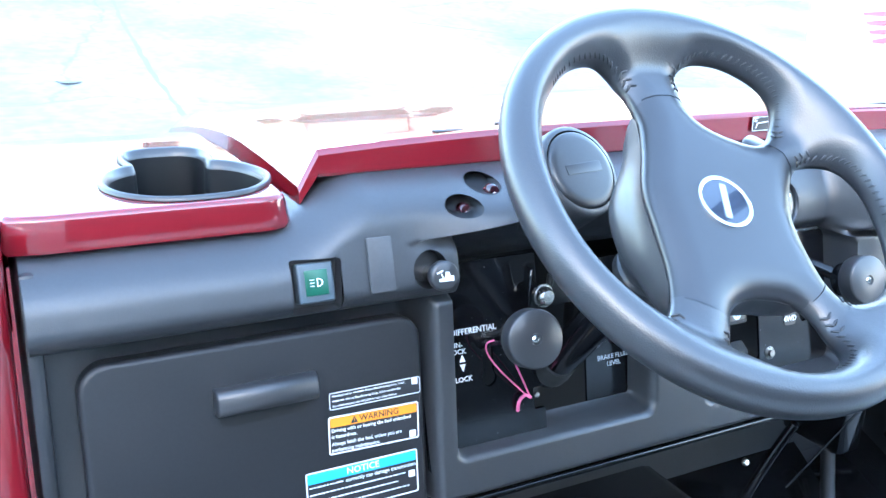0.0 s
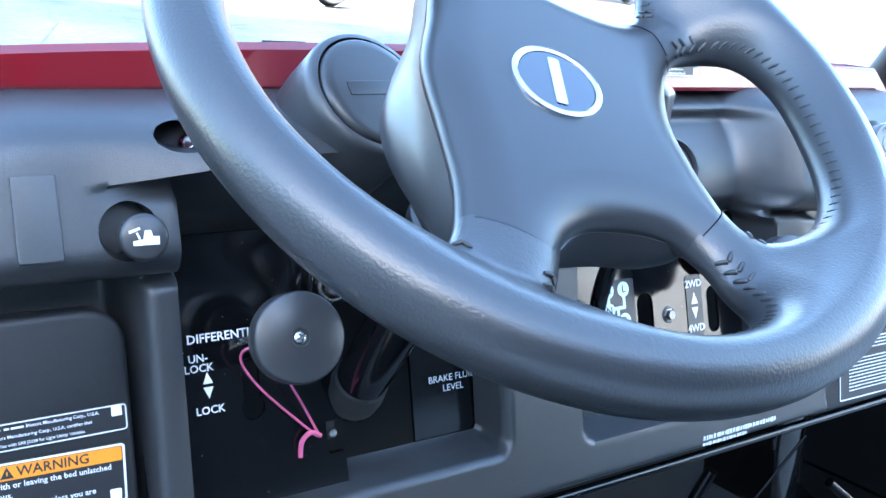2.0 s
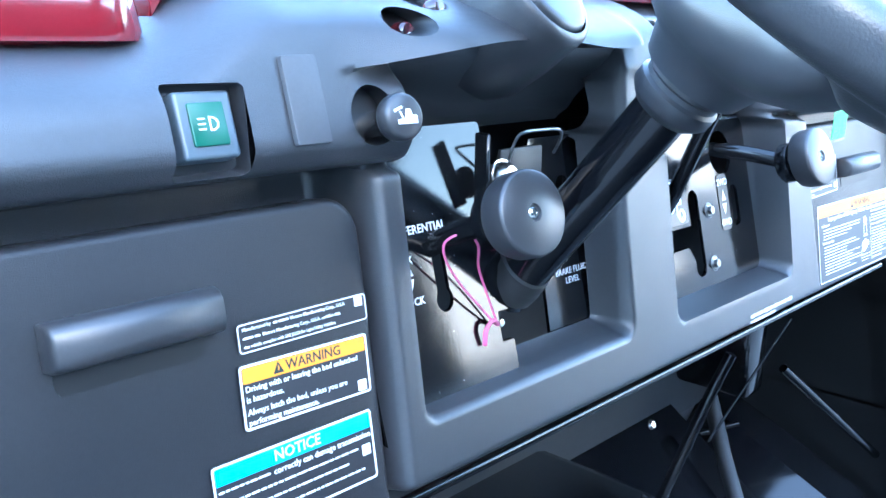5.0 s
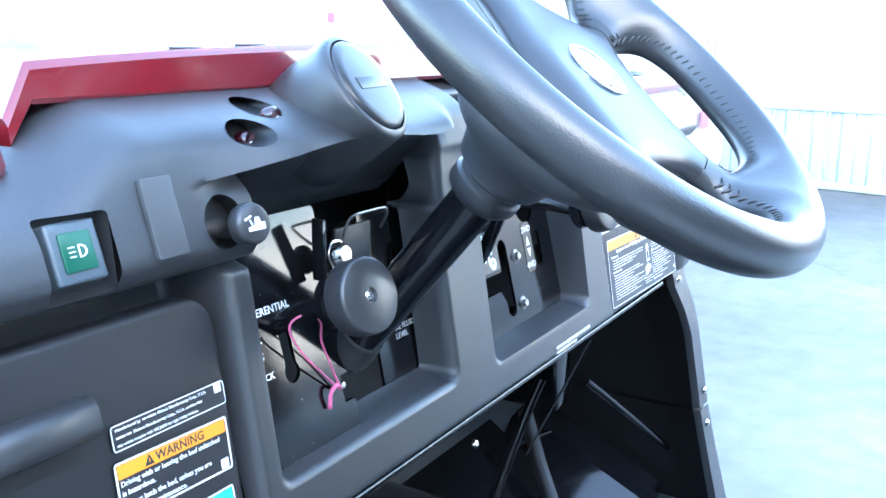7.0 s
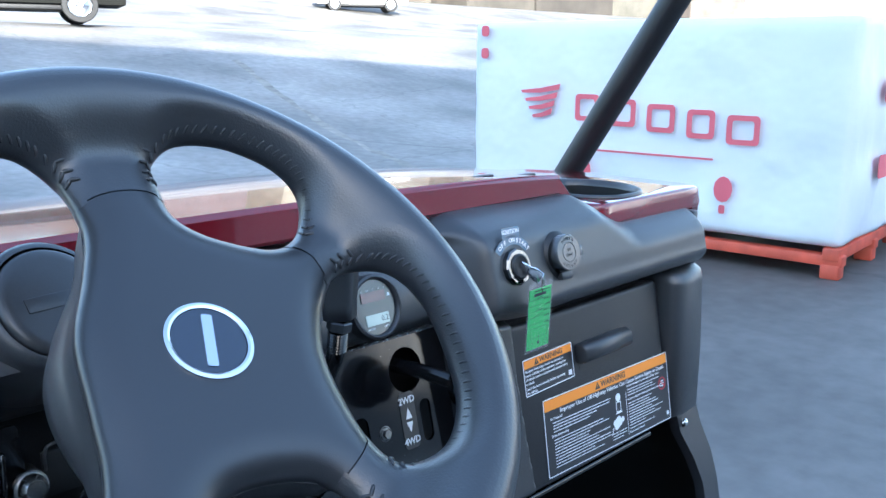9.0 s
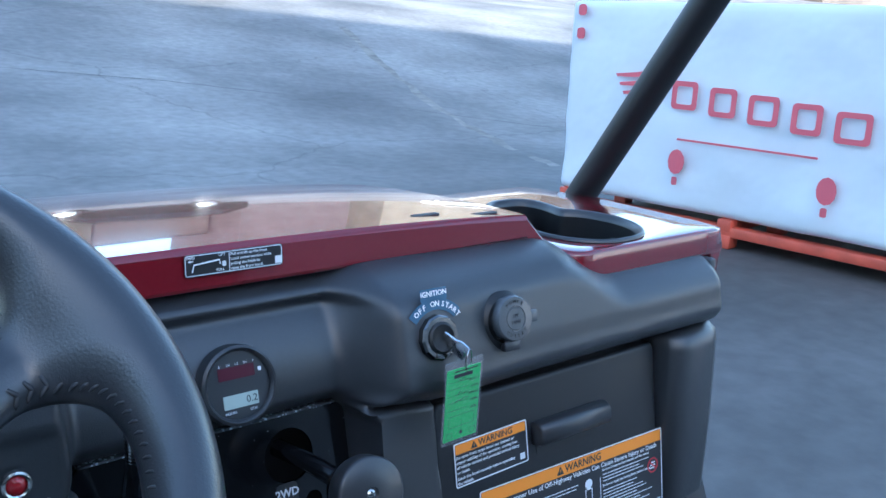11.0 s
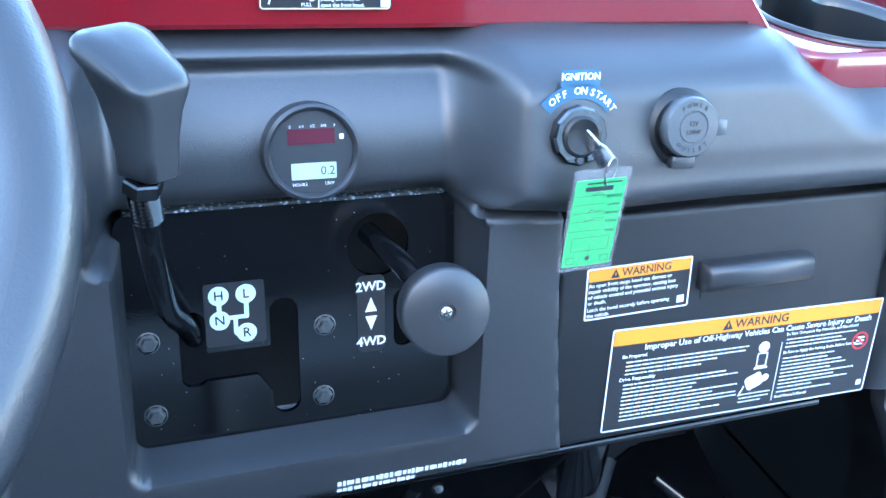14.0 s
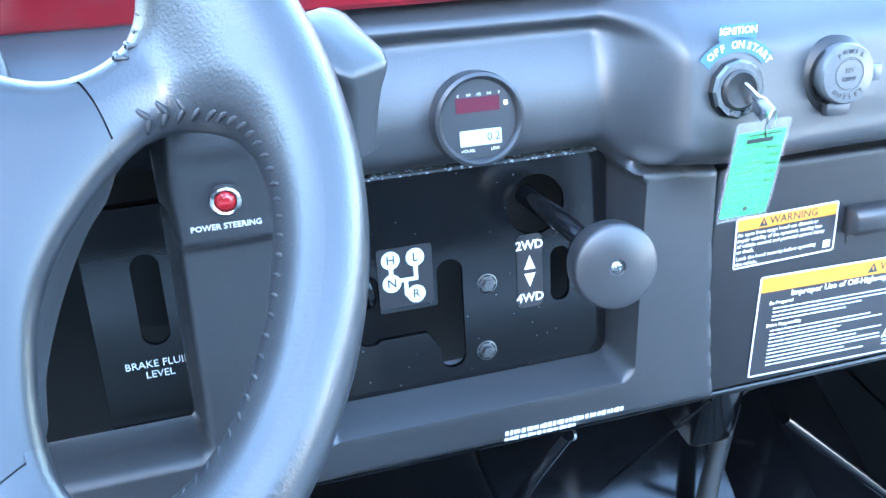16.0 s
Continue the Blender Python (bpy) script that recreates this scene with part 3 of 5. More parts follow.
    # blacker than the rim, so the recess's shade is in its colour
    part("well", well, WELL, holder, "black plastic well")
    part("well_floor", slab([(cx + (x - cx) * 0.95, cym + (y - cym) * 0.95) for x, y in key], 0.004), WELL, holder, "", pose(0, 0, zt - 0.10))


cup_box(-0.676, -0.471, -0.535, 1, -0.014, 1.010, 1.20, 0.0)
cup_box(0.412, 0.654, 0.494, -1, -0.016, 1.003, 1.36, 0.14)
part("side_panel", box(0.03, 0.42, 0.62, 0.012, 3, (-0.692, 0.165, 0.70)), RED, hood)
part("side_panel", loft([[(0.628, y, z), (0.632, y - 0.005, z), (0.648, y - 0.005, z), (0.653, y, z), (0.653, 0.295, z), (0.628, 0.295, z)] for z, y in ((0.71, 0.06), (0.86, 0.020), (0.90, -0.004), (0.985, -0.010))]), RED, hood)
part("front_cowl", box(1.30, 0.04, 0.60, 0.012, 3, (-0.02, 0.70, 0.60)), RED, hood)

# ---- dashboard ----
dash = thing("dashboard", "moulded textured black plastic dashboard with two openings", "dashboard", kind="structure")


def top_line(x):
    c = np.abs(x + 0.014)
    return 1.019 - 0.037 * smooth(0.392, 0.475, c)


def op1(x, z):
    return sd_rrect(x, z, -0.337, -0.1145, 0.768, 1.05, 0.010)


def op2(x, z):
    return sd_rrect(x, z, -0.047, 0.173, 0.762, 0.913, 0.012)


LAMPS = ((-0.331, 0.9945, 0.0162, 0.0080), (-0.3015, 1.0072, 0.0158, 0.0062))
PULL = (-0.364, 0.946, 0.0158)
SWITCH = (-0.462, 0.944)


ZR = 0.9846
STEP = 0.0026


def ridge(x):
    """The crease that overhangs the left opening."""
    return 0.968 + 0.017 * smooth(-0.41, -0.25, x) - 0.005 * smooth(-0.22, -0.15, x)


def warped(x, z):
    """Bends the rows so that one follows the crease."""
    d = (ridge(x) - ZR) * smooth(-0.10, -0.14, x)
    return z + d * smooth(0.03, 0.0, np.abs(z - ZR))


def unwarped(x, z):
    w = z
    for _ in range(6):
        w = w - (warped(x, w) - z)
    return w


def dash_y(x, z):
    zt = top_line(x)
    w = unwarped(x, z)
    roll = (0.050 - 0.020 * smooth(0.392, 0.475, np.abs(x + 0.014))) * np.clip((z - (zt - 0.034)) / 0.034, 0, 1) ** 2.4
    zr = z
    z = z + 0.006 * smooth(0.17, 0.25, x) * smooth(0.955, 0.935, z)
    upper = -0.0545 + 0.30 * np.clip(z - 0.932, 0, 1) + 6.0 * np.clip(0.938 - z, 0, 1) ** 1.6
    upper = upper - 0.008 * np.exp(-((x - 0.215) / 0.07) ** 2) * smooth(0.90, 0.94, z)
    under = smooth(0.921, 0.911, z)
    z = zr
    lower = -0.065 + 0.16 * (z - 0.77)
    y = upper * (1 - under) + (-0.004 + 0.16 * (z - 0.85)) * under
    edge_r = 0.2335 + 0.0145 * np.clip((0.9 - z) / 0.17, 0, 1) ** 1.6
    frame_x = smooth(-0.370, -0.352, x) * smooth(0.002, -0.008, x - edge_r)
    y = y * (1 - frame_x * under) + lower * frame_x * under
    # instrument panel set back between the post and the right pod
    wide = smooth(0.912, 0.934, z)
    mid = smooth(-0.062, -0.042, x) * smooth(0.167 + 0.023 * wide, 0.156 - 0.006 * wide, x) * smooth(0.896, 0.906, z)
    panel = -0.0130 + 8.5 * np.clip(z - 0.936, 0, 1) ** 2 + 48 * np.clip(0.932 - z, 0, 1) ** 2
    panel = panel - 0.018 * smooth(0.990, 1.004, z) + 0.75 * np.clip(z - 1.002, 0, 1)
    y = y * (1 - mid) + panel * mid
    post = smooth(-0.120, -0.113, x) * smooth(-0.050, -0.062, x) * smooth(0.968, 0.958, z) * smooth(0.905, 0.912, z)
    y = y * (1 - post) + (-0.046 + 0.1 * (z - 0.93)) * post
    # brow over the left opening: a swelling above the crease, a hollow below it
    reach = smooth(-0.39, -0.29, x) * smooth(-0.085, -0.125, x)
    above = 1 / (1 + np.exp(np.clip(-(w - ZR + 0.0013) / 0.0001, -50, 50)))
    swell = smooth(0.038, 0.0, w - ZR)
    hollow = smooth(0.030, 0.0, ZR - w)
    y = y - 0.022 * reach * swell * above + 0.009 * smooth(-0.385, -0.335, x) * smooth(-0.10, -0.125, x) * hollow * (1 - above)
    y = y + 0.03 * smooth(0.738, 0.722, z) ** 2
    y = y + roll * (1 - mid)
    y = y + (0.034 + 0.04 * smooth(0.955, 0.965, z)) * smooth(0.0015, -0.0075, op1(x, z)) * (1 - above)
    y = y + 0.046 * smooth(0.0015, -0.0075, op2(x, z)) * smooth(0.920, 0.913, z)
    return y


def holes(x, w):
    z = warped(x, w)
    h = np.minimum(np.maximum(op1(x, z) + 0.008, w - ZR + STEP), op2(x, z) + 0.008)
    for lx, lz, rx, rz in LAMPS:
        h = np.minimum(h, (np.hypot((x - lx) / rx, (z - lz) / rz) - 1) * rz)
    h = np.minimum(h, np.hypot(x - PULL[0], z - PULL[1]) - PULL[2])
    return np.minimum(h, sd_rrect(x, z, SWITCH[0] - 0.0205, SWITCH[0] + 0.0205, SWITCH[1] - 0.0215, SWITCH[1] + 0.0215, 0.003))


bm = field(np.arange(-0.668, 0.6221, STEP), ZR + STEP * np.arange(-101, 15), lambda x, w: dash_y(x, warped(x, w)), holes)
for v in bm.verts:
    v.co.z = float(warped(v.co.x, v.co.z))
    zt = float(top_line(v.co.x))
    if v.co.z > zt:
        v.co.y += (v.co.z - zt) * 1.6
        v.co.z = zt + (v.co.z - zt) * 0.05
    e = max(0.0, v.co.x - 0.600) / 0.022
    if e > 0:
        v.co.y += 0.035 * (1 - math.sqrt(max(0.0, 1 - min(e, 1) ** 2)))
part("fascia", bm, PLASTIC, dash, auto=60)
part("end_cap", box(0.012, 0.16, 0.255, 0.004, 2, (0.616, 0.05, 0.8475)), PLASTIC, dash)
part("end_cap", box(0.012, 0.16, 0.255, 0.004, 2, (-0.664, 0.05, 0.8475)), PLASTIC, dash)


def inset(outline, depth, name, material, parent, shrink=0.85, m=None):
    """A recess that starts on the fascia's surface along an outline in x, z."""
    cx_, cz_ = (sum(p[i] for p in outline) / len(outline) for i in (0, 1))
    bm = bmesh.new()
    ys = dash_y(np.array([p[0] for p in outline]), np.array([p[1] for p in outline]))
    ym = float(ys.mean())
    deep = ym + depth
    rings = []
    for f, k in ((0.0, 1.04), (0.0, 1.0), (0.35, 0.5 + 0.5 * shrink), (1.0, shrink)):
        rings.append([bm.verts.new((cx_ + (x - cx_) * k, (float(dash_y(np.array(cx_ + (x - cx_) * k), np.array(cz_ + (z - cz_) * k))) + 0.0005 if k > 1 else ym + (y - ym) * k + depth * f), cz_ + (z - cz_) * k)) for (x, z), y in zip(outline, ys)])
    n = len(outline)
    for a, b in zip(rings, rings[1:]):
        for i in range(n):
            bm.faces.new((a[i], a[(i + 1) % n], b[(i + 1) % n], b[i]))
    bm.faces.new(rings[-1])
    part(name, bm, material, parent, "", m)
    return deep


# glovebox doors
def glove_door(x0, x1, z0, z1, y_mid, hx0, hx1, hz, label, round_=0.022):
    w, h = x1 - x0, z1 - z0
    d = thing("glovebox_door", label, "glovebox door", facing((x0 + x1) / 2, y_mid + 0.016, (z0 + z1) / 2, 9.5), group="glovebox doors")
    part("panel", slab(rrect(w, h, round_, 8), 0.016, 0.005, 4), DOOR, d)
    hw = hx1 - hx0
    cx, cz = (hx0 + hx1) / 2 - (x0 + x1) / 2, hz - (z0 + z1) / 2
    prof = ((0.010, 0.014), (0.011, 0.022), (0.009, 0.028), (0.005, 0.0305), (-0.004, 0.031), (-0.009, 0.029), (-0.011, 0.024), (-0.011, 0.014))
    hb = loft([[(sx * hw / 2, y * ky, 0.014 + (z - 0.014) * kz) for y, z in prof] for sx, ky, kz in ((-1, 0.92, 0.55), (-0.985, 0.97, 0.85), (-0.95, 1, 1), (0.95, 1, 1), (0.985, 0.97, 0.85), (1, 0.92, 0.55))])
    bmesh.ops.translate(hb, vec=(cx, cz, 0), verts=hb.verts)
    part("handle", hb, SMOOTH, d, "raised black pull handle", auto=60)
    # flat dark sheet stands for the shaded slot under the handle
    part("finger_slot_shade", slab(rrect(hw * 0.86, 0.013, 0.004, 3), 0.001), WELL, d, "flat dark sheet for the shade in the finger slot", pose(cx - 0.002, cz - 0.0155, 0.0155))
    return d


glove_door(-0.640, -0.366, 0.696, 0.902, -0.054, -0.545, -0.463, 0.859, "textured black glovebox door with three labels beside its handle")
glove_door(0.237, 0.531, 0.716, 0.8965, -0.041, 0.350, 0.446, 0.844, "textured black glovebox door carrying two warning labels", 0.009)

bm = loft([[(0.537, -0.040 - b, z), (0.543, -0.050 - b, z), (0.56, -0.055 - b, z), (0.60, -0.052 - b, z), (0.617, -0.043 - b, z), (0.624, -0.02, z), (0.624, 0.03, z), (0.537, 0.03, z)]
            for z, b in ((0.718, 0.001), (0.722, 0.004), (0.80, 0.004), (0.89, 0.0), (0.901, -0.003), (0.906, -0.012))])
part("end_strip", bm, PLASTIC, dash, auto=50)
part("inner_shell", box(0.84, 0.006, 0.15, 0, 1, (-0.03, 0.075, 0.93)), DARK, dash)
SX, SZ = np.arange(-0.350, -0.1049, 0.005), np.linspace(0.924, 0.980, 15)
part("under_brow", field(SX, SZ, lambda x, z: -0.034 + 0.046 * smooth(0.984, 0.930, z) + 0.012 * smooth(0.935, 0.924, z), lambda x, z: 1 + 0 * x), PLASTIC, dash, "smooth panel under the brow")
part("inner_shell", box(0.25, 0.06, 0.004, 0, 1, (-0.235, 0.020, 0.990)), DARK, dash)
part("inner_shell", box(1.24, 0.006, 0.44, 0, 1, (-0.02, 0.20, 0.66)), DARK, dash)
part("inner_shell", box(0.84, 0.13, 0.006, 0, 1, (-0.03, 0.135, 1.0)), DARK, dash)

# floor, footwell and crossbar
floor_ = thing("floor_pan", "black moulded floor pan and footwell", "floor", kind="structure")
part("floor", box(1.30, 0.95, 0.03, 0.008, 2, (-0.02, -0.25, 0.30)), DARK, floor_)
part("tunnel", box(0.26, 0.55, 0.20, 0.03, 3, (0.02, -0.03, 0.40)), BLACKSTEEL, floor_)
part("toe_board", box(1.28, 0.02, 0.50, 0.005, 2, (-0.02, 0.212, 0.53)), DARK, floor_)
for k in range(7):
    part("rib", box(0.02, 0.7, 0.008, 0.003, 2, (0.22 + 0.055 * k, -0.3, 0.318)), RUBBER, floor_)
part("crossbar", tube([(-0.58, -0.045, 0.7090), (0.50, -0.045, 0.7090)], 0.004, 16), BLACKSTEEL, floor_, "thin black crossbar")
part("stay", tube([(0.418, 0.03, 0.571), (0.62, -0.037, 0.402)], 0.006, 10), BLACKSTEEL, floor_, "thin black steel rod")
part("stay", tube([(0.274, -0.03, 0.685), (0.223, 0.03, 0.535)], 0.0016, 8), BLACKSTEEL, floor_, "thin black steel rod")
part("pedal_arm", tube([(0.153, -0.02, 0.672), (0.145, -0.01, 0.64), (0.133, 0.0, 0.60), (0.12, 0.03, 0.50)], 0.006, 10, 4), BLACKSTEEL, floor_)
slope = bmesh.new()
for x0, x1 in ((-0.62, -0.12), (0.16, 0.44)):
    join(slope, loft([[(x0, y, 0.33 + 0.68 * y), (x1, y, 0.33 + 0.68 * y), (x1, y + 0.01, 0.318 + 0.68 * y), (x0, y + 0.01, 0.318 + 0.68 * y)] for y in (-0.022, 0.09, 0.20)]))
part("toe_slope", slope, BLACKSTEEL, floor_, "glossy black sloping toe panel")
part("wheel_arch", loft([[(0.448, y, 0.300 - lo), (0.448, y, 0.335 - lo), (0.533, y, 0.405 - lo), (0.612, y, 0.405 - lo), (0.612, y, 0.300 - lo)] for y, lo in ((0.20, -0.04), (0.104, 0.0), (-0.03, 0.062))]), BLACKSTEEL, floor_, "glossy black moulded wheel arch", auto=20)
part("strut", tube([(0.446, 0.140, 0.490), (0.40, 0.09, 0.43), (0.345, 0.02, 0.345)], 0.011, 12), DARK, floor_, "black steel tube")
part("strut", tube([(0.427, 0.140, 0.441), (0.455, 0.098, 0.461)], 0.004, 10), BLACKSTEEL, floor_, "short black steel bar")
part("pedal_screw", lathe([(0, 0.005), (0.004, 0.0045), (0.006, 0.002), (0.0065, 0)], 16), CHROME, floor_, "bright round screw", facing(0.231, 0.110, 0.527, 20))
part("bracket", box(0.05, 0.10, 0.13, 0.01, 2, (0.34, 0.08, 0.62)), BLACKSTEEL, floor_)

# right side of the footwell
skirt = thing("door_sill_panel", "black plastic panel beside the footwell with bright screws", "side panel")
path = [(0.585, 0.640, -0.030, 0.722), (0.590, 0.648, -0.040, 0.68), (0.610, 0.660, -0.052, 0.64), (0.626, 0.668, -0.060, 0.60), (0.632, 0.674, -0.077, 0.50), (0.633, 0.676, -0.081, 0.474),
        (0.633, 0.676, -0.082, 0.470), (0.634, 0.680, -0.098, 0.40), (0.636, 0.690, -0.125, 0.29)]
for rows_ in (path[:6], path[6:]):
    part("panel", loft([[(x0, y + 0.008, z), (x0 + 0.003, y, z), (x1 - 0.004, y - 0.002, z), (x1, y + 0.006, z), (x1, y + 0.06, z), (x0, y + 0.06, z)] for x0, x1, y, z in rows_]), PLASTIC, skirt)
for x, y, z in ((0.598, -0.042, 0.692), (0.656, -0.080, 0.498), (0.652, -0.089, 0.445)):
    part("screw", lathe([(0, 0.005), (0.003, 0.0045), (0.006, 0.002), (0.0065, 0)], 16), CHROME, skirt, "bright round screw", facing(x, y, z))

bm = bmesh.new()
fr = [bm.verts.new((x0 - 0.004, y + 0.010, z)) for x0, x1, y, z in path]
bk = [bm.verts.new((x0 - 0.004, 0.235, z)) for x0, x1, y, z in path]
for i in range(len(path) - 1):
    bm.faces.new((fr[i], fr[i + 1], bk[i + 1], bk[i]))
bmesh.ops.solidify(bm, geom=bm.faces[:], thickness=0.006)
part("inner_wall", bm, WELL, skirt)

# seat
seat = thing("bench_seat", "grey vinyl bench seat with a black backrest", "seat")
part("cushion", box(0.52, 0.46, 0.15, 0.040, 4, (0.310, -0.625, 0.672)), SEAT, seat, "light grey vinyl passenger cushion")
part("cushion", box(0.60, 0.36, 0.15, 0.040, 4, (-0.26, -0.685, 0.678)), SEAT, seat, "light grey vinyl driver cushion")
part("backrest", box(1.15, 0.12, 0.56, 0.045, 4, (-0.02, -0.95, 1.02)), RUBBER, seat, "black vinyl backrest")
part("base", box(1.10, 0.40, 0.30, 0.02, 2, (-0.02, -0.68, 0.462)), DARK, seat, "black moulded base")

# ---- steering wheel ----
WC = Vector((-0.222, -0.2204, 1.0434))
th, ps = radians(49.5), radians(0.2)
WN = Vector((math.sin(ps) * math.cos(th), -math.cos(th) * math.cos(ps), math.sin(th)))
WX = Vector((-WN.y, WN.x, 0)).normalized()
WY = WN.cross(WX)
WM = Matrix(((WX.x, WY.x, WN.x, WC.x), (WX.y, WY.y, WN.y, WC.y), (WX.z, WY.z, WN.z, WC.z), (0, 0, 0, 1))) @ pose(0, 0, 0, 0, 0, 70.0)
wheel = thing("steering_assembly", "black leather four-spoke steering wheel on a steel column", "steering wheel", WM)
RR, RT = 0.1555, 0.0154
SEAM = 0.0960


def polar(*pts):
    return [(r * math.cos(radians(d)), r * math.sin(radians(d))) for r, d in pts]


SIDE = polar((0.104, 3), (0.086, 0), (0.077, -9), (0.078, -24), (0.088, -36), (0.104, -40), (0.122, -38.5), (0.135, -33), (0.1405, -24), (0.1405, -12), (0.135, -1), (0.121, 4.5))
LOW = polar((0.105, -58), (0.082, -69), (0.071, -90), (0.082, -111), (0.105, -122), (0.123, -121.5), (0.136, -115), (0.1405, -104), (0.1405, -90), (0.1405, -76), (0.136, -65), (0.123, -58.5))
TOP = polar((0.106, 31), (0.082, 35), (0.062, 52), (0.054, 90), (0.062, 128), (0.082, 147), (0.105, 153), (0.123, 151), (0.136, 142), (0.1405, 126), (0.1405, 108), (0.1405, 90), (0.1405, 72), (0.1405, 54), (0.136, 40), (0.124, 32.5))
OPENINGS = [spline(c, 11) for c in (SIDE, [(-x, y) for x, y in reversed(SIDE)], LOW, TOP)]


def open_sd(x, y):
    return np.minimum.reduce([sd_poly(x, y, o) for o in OPENINGS])


def rounding(s, h):
    return np.sqrt(np.clip(1 - (1 - np.clip(s / h, 0, 1)) ** 2, 0, 1))


def soft(x, y):
    """How far the edges round off: wide on the hub and the spokes' roots."""
    return 1.0 + 0.9 * smooth(0.134, 0.104, np.hypot(x, y))


def pad(sd, cut, zc, hf, step, reach, soft_edge):
    """A cushion, thinned towards its edges by sd, over the area where cut > 0."""
    g = np.arange(-reach, reach + step, step)
    X, Y = np.meshgrid(g, g)
    P, polys = clipped(g, g, cut(X, Y))
    h = hf(P[:, 0], P[:, 1])
    z0, dz = zc(P[:, 0], P[:, 1]), h * rounding(sd(P[:, 0], P[:, 1]), h * soft_edge(P[:, 0], P[:, 1]))
    k0 = len(P)
    verts = np.concatenate([np.column_stack([P, z0 + dz]), np.column_stack([P, z0 - dz])])
    return from_faces(verts, polys + [tuple(k0 + k for k in reversed(f)) for f in polys])


LIPS = 0.42


def lips(bm, zc, hf, inside, soft_edge):
    """The rounded edge of each opening, where inside(radius) holds."""
    for o in OPENINGS:
        n = len(o)
        prof = []
        for i in range(n):
            p, d = Vector(o[i]), (Vector(o[(i + 1) % n]) - Vector(o[i - 1])).normalized()
            out = Vector((d.y, -d.x))
            if float(sd_poly(np.array([p.x + out.x * 0.003]), np.array([p.y + out.y * 0.003]), o)[0]) < 0:
                out = -out
            h0 = float(hf(np.array(p.x), np.array(p.y)))
            row = []
            for k in range(-8, 9):
                s_ = h0 * (LIPS + 0.06) * (abs(k) / 8) ** 2
                x, y = p.x + out.x * s_, p.y + out.y * s_
                h = float(hf(np.array(x), np.array(y)))
                row.append(bm.verts.new((x, y, float(zc(np.array(x), np.array(y))) + (1 if k > 0 else -1) * h * float(rounding(np.array(s_), np.array(h * float(soft_edge(x, y))))))))
            prof.append((p.length, row))
        for i in range(n):
            (ra, a_), (rb, b_) = prof[i], prof[(i + 1) % n]
            if inside((ra + rb) / 2):
                for k in range(16):
                    bm.faces.new((a_[k], b_[k], b_[k + 1], a_[k + 1]))
    bmesh.ops.delete(bm, geom=[v for v in bm.verts if not v.link_faces], context="VERTS")
    return bm


def spoke_z(x, y):
    return -0.0232 * smooth(0.154, 0.116, np.hypot(x, y))


def body_h(x, y):
    return 0.0117 + (RT - 0.0117) * smooth(0.116, 0.140, np.hypot(x, y))


def body_area(x, y):
    return open_sd(x, y)


def body_cut(x, y):
    r = np.hypot(x, y)
    return np.minimum.reduce([open_sd(x, y) - LIPS * body_h(x, y), r - SEAM - 0.0006, RR - r])


# the outer half of the rim; the leather body makes the inner half
bm = bmesh.new()
rows = []
for k in range(180):
    a_ = 2 * math.pi * k / 180
    rows.append([bm.verts.new(((RR + RT * math.cos(radians(q))) * math.cos(a_), (RR + RT * math.cos(radians(q))) * math.sin(a_), RT * math.sin(radians(q)))) for q in range(-90, 91, 10)])
for k in range(180):
    a_, b_ = rows[k], rows[(k + 1) % 180]
    for q in range(18):
        bm.faces.new((a_[q], b_[q], b_[q + 1], a_[q + 1]))
part("rim", bm, LEATHER, wheel, "round leather-wrapped rim", auto=70)
part("spokes", lips(pad(body_area, body_cut, spoke_z, body_h, 0.0016, 0.162, soft), spoke_z, body_h, lambda r: r > SEAM + 0.0002, soft), LEATHER, wheel, "leather-wrapped spokes", auto=70)


def hub_area(x, y):
    return open_sd(x, y)


def hub_z(x, y):
    return -0.0240 + 0.0035 * (1 - (np.hypot(x, y) / 0.1) ** 2)


def hub_h(x, y):
    return 0.0120 + 0 * x


def hub_cut(x, y):
    return np.minimum(open_sd(x, y) - LIPS * 0.0120, SEAM - np.hypot(x, y))


part("hub_pad", lips(pad(hub_area, hub_cut, hub_z, hub_h, 0.0016, 0.104, soft), hub_z, hub_h, lambda r: r < SEAM + 0.0002, soft), HUBPAD, wheel, "smooth black hub pad", auto=70)
cover = []
edge_r = []
for k in range(96):
    a_ = 2 * math.pi * k / 96
    rr_ = np.arange(0.03, SEAM + 0.0003, 0.0002)
    ok = open_sd(rr_ * math.cos(a_), rr_ * math.sin(a_)) > 0.0004
    edge_r.append(float(rr_[np.argmin(ok)]) if not ok.all() else SEAM)
edge_r = [sum(edge_r[(k + d) % 96] for d in (-1, 0, 1)) / 3 for k in range(96)]
for sc, z in ((1.0, -0.0240), (1.0, -0.031), (0.985, -0.040), (0.94, -0.050), (0.82, -0.062), (0.62, -0.074), (0.43, -0.084), (0.36, -0.10)):
    mix = min(1.0, max(0.0, (-0.036 - z) / 0.045))
    cover.append([(sc * (r * (1 - mix) + 0.085 * mix) * math.cos(2 * math.pi * k / 96), sc * (r * (1 - mix) + 0.085 * mix) * math.sin(2 * math.pi * k / 96), z) for k, r in enumerate(edge_r)])
part("column_cover", loft(cover), mat("moulded_column_cover", (0.040, 0.041, 0.045), 0.33, spec=0.75, grain=0.05, bump=0.15, bump_scale=1400, rough_var=0.03), wheel, "moulded black cover under the hub", auto=60)
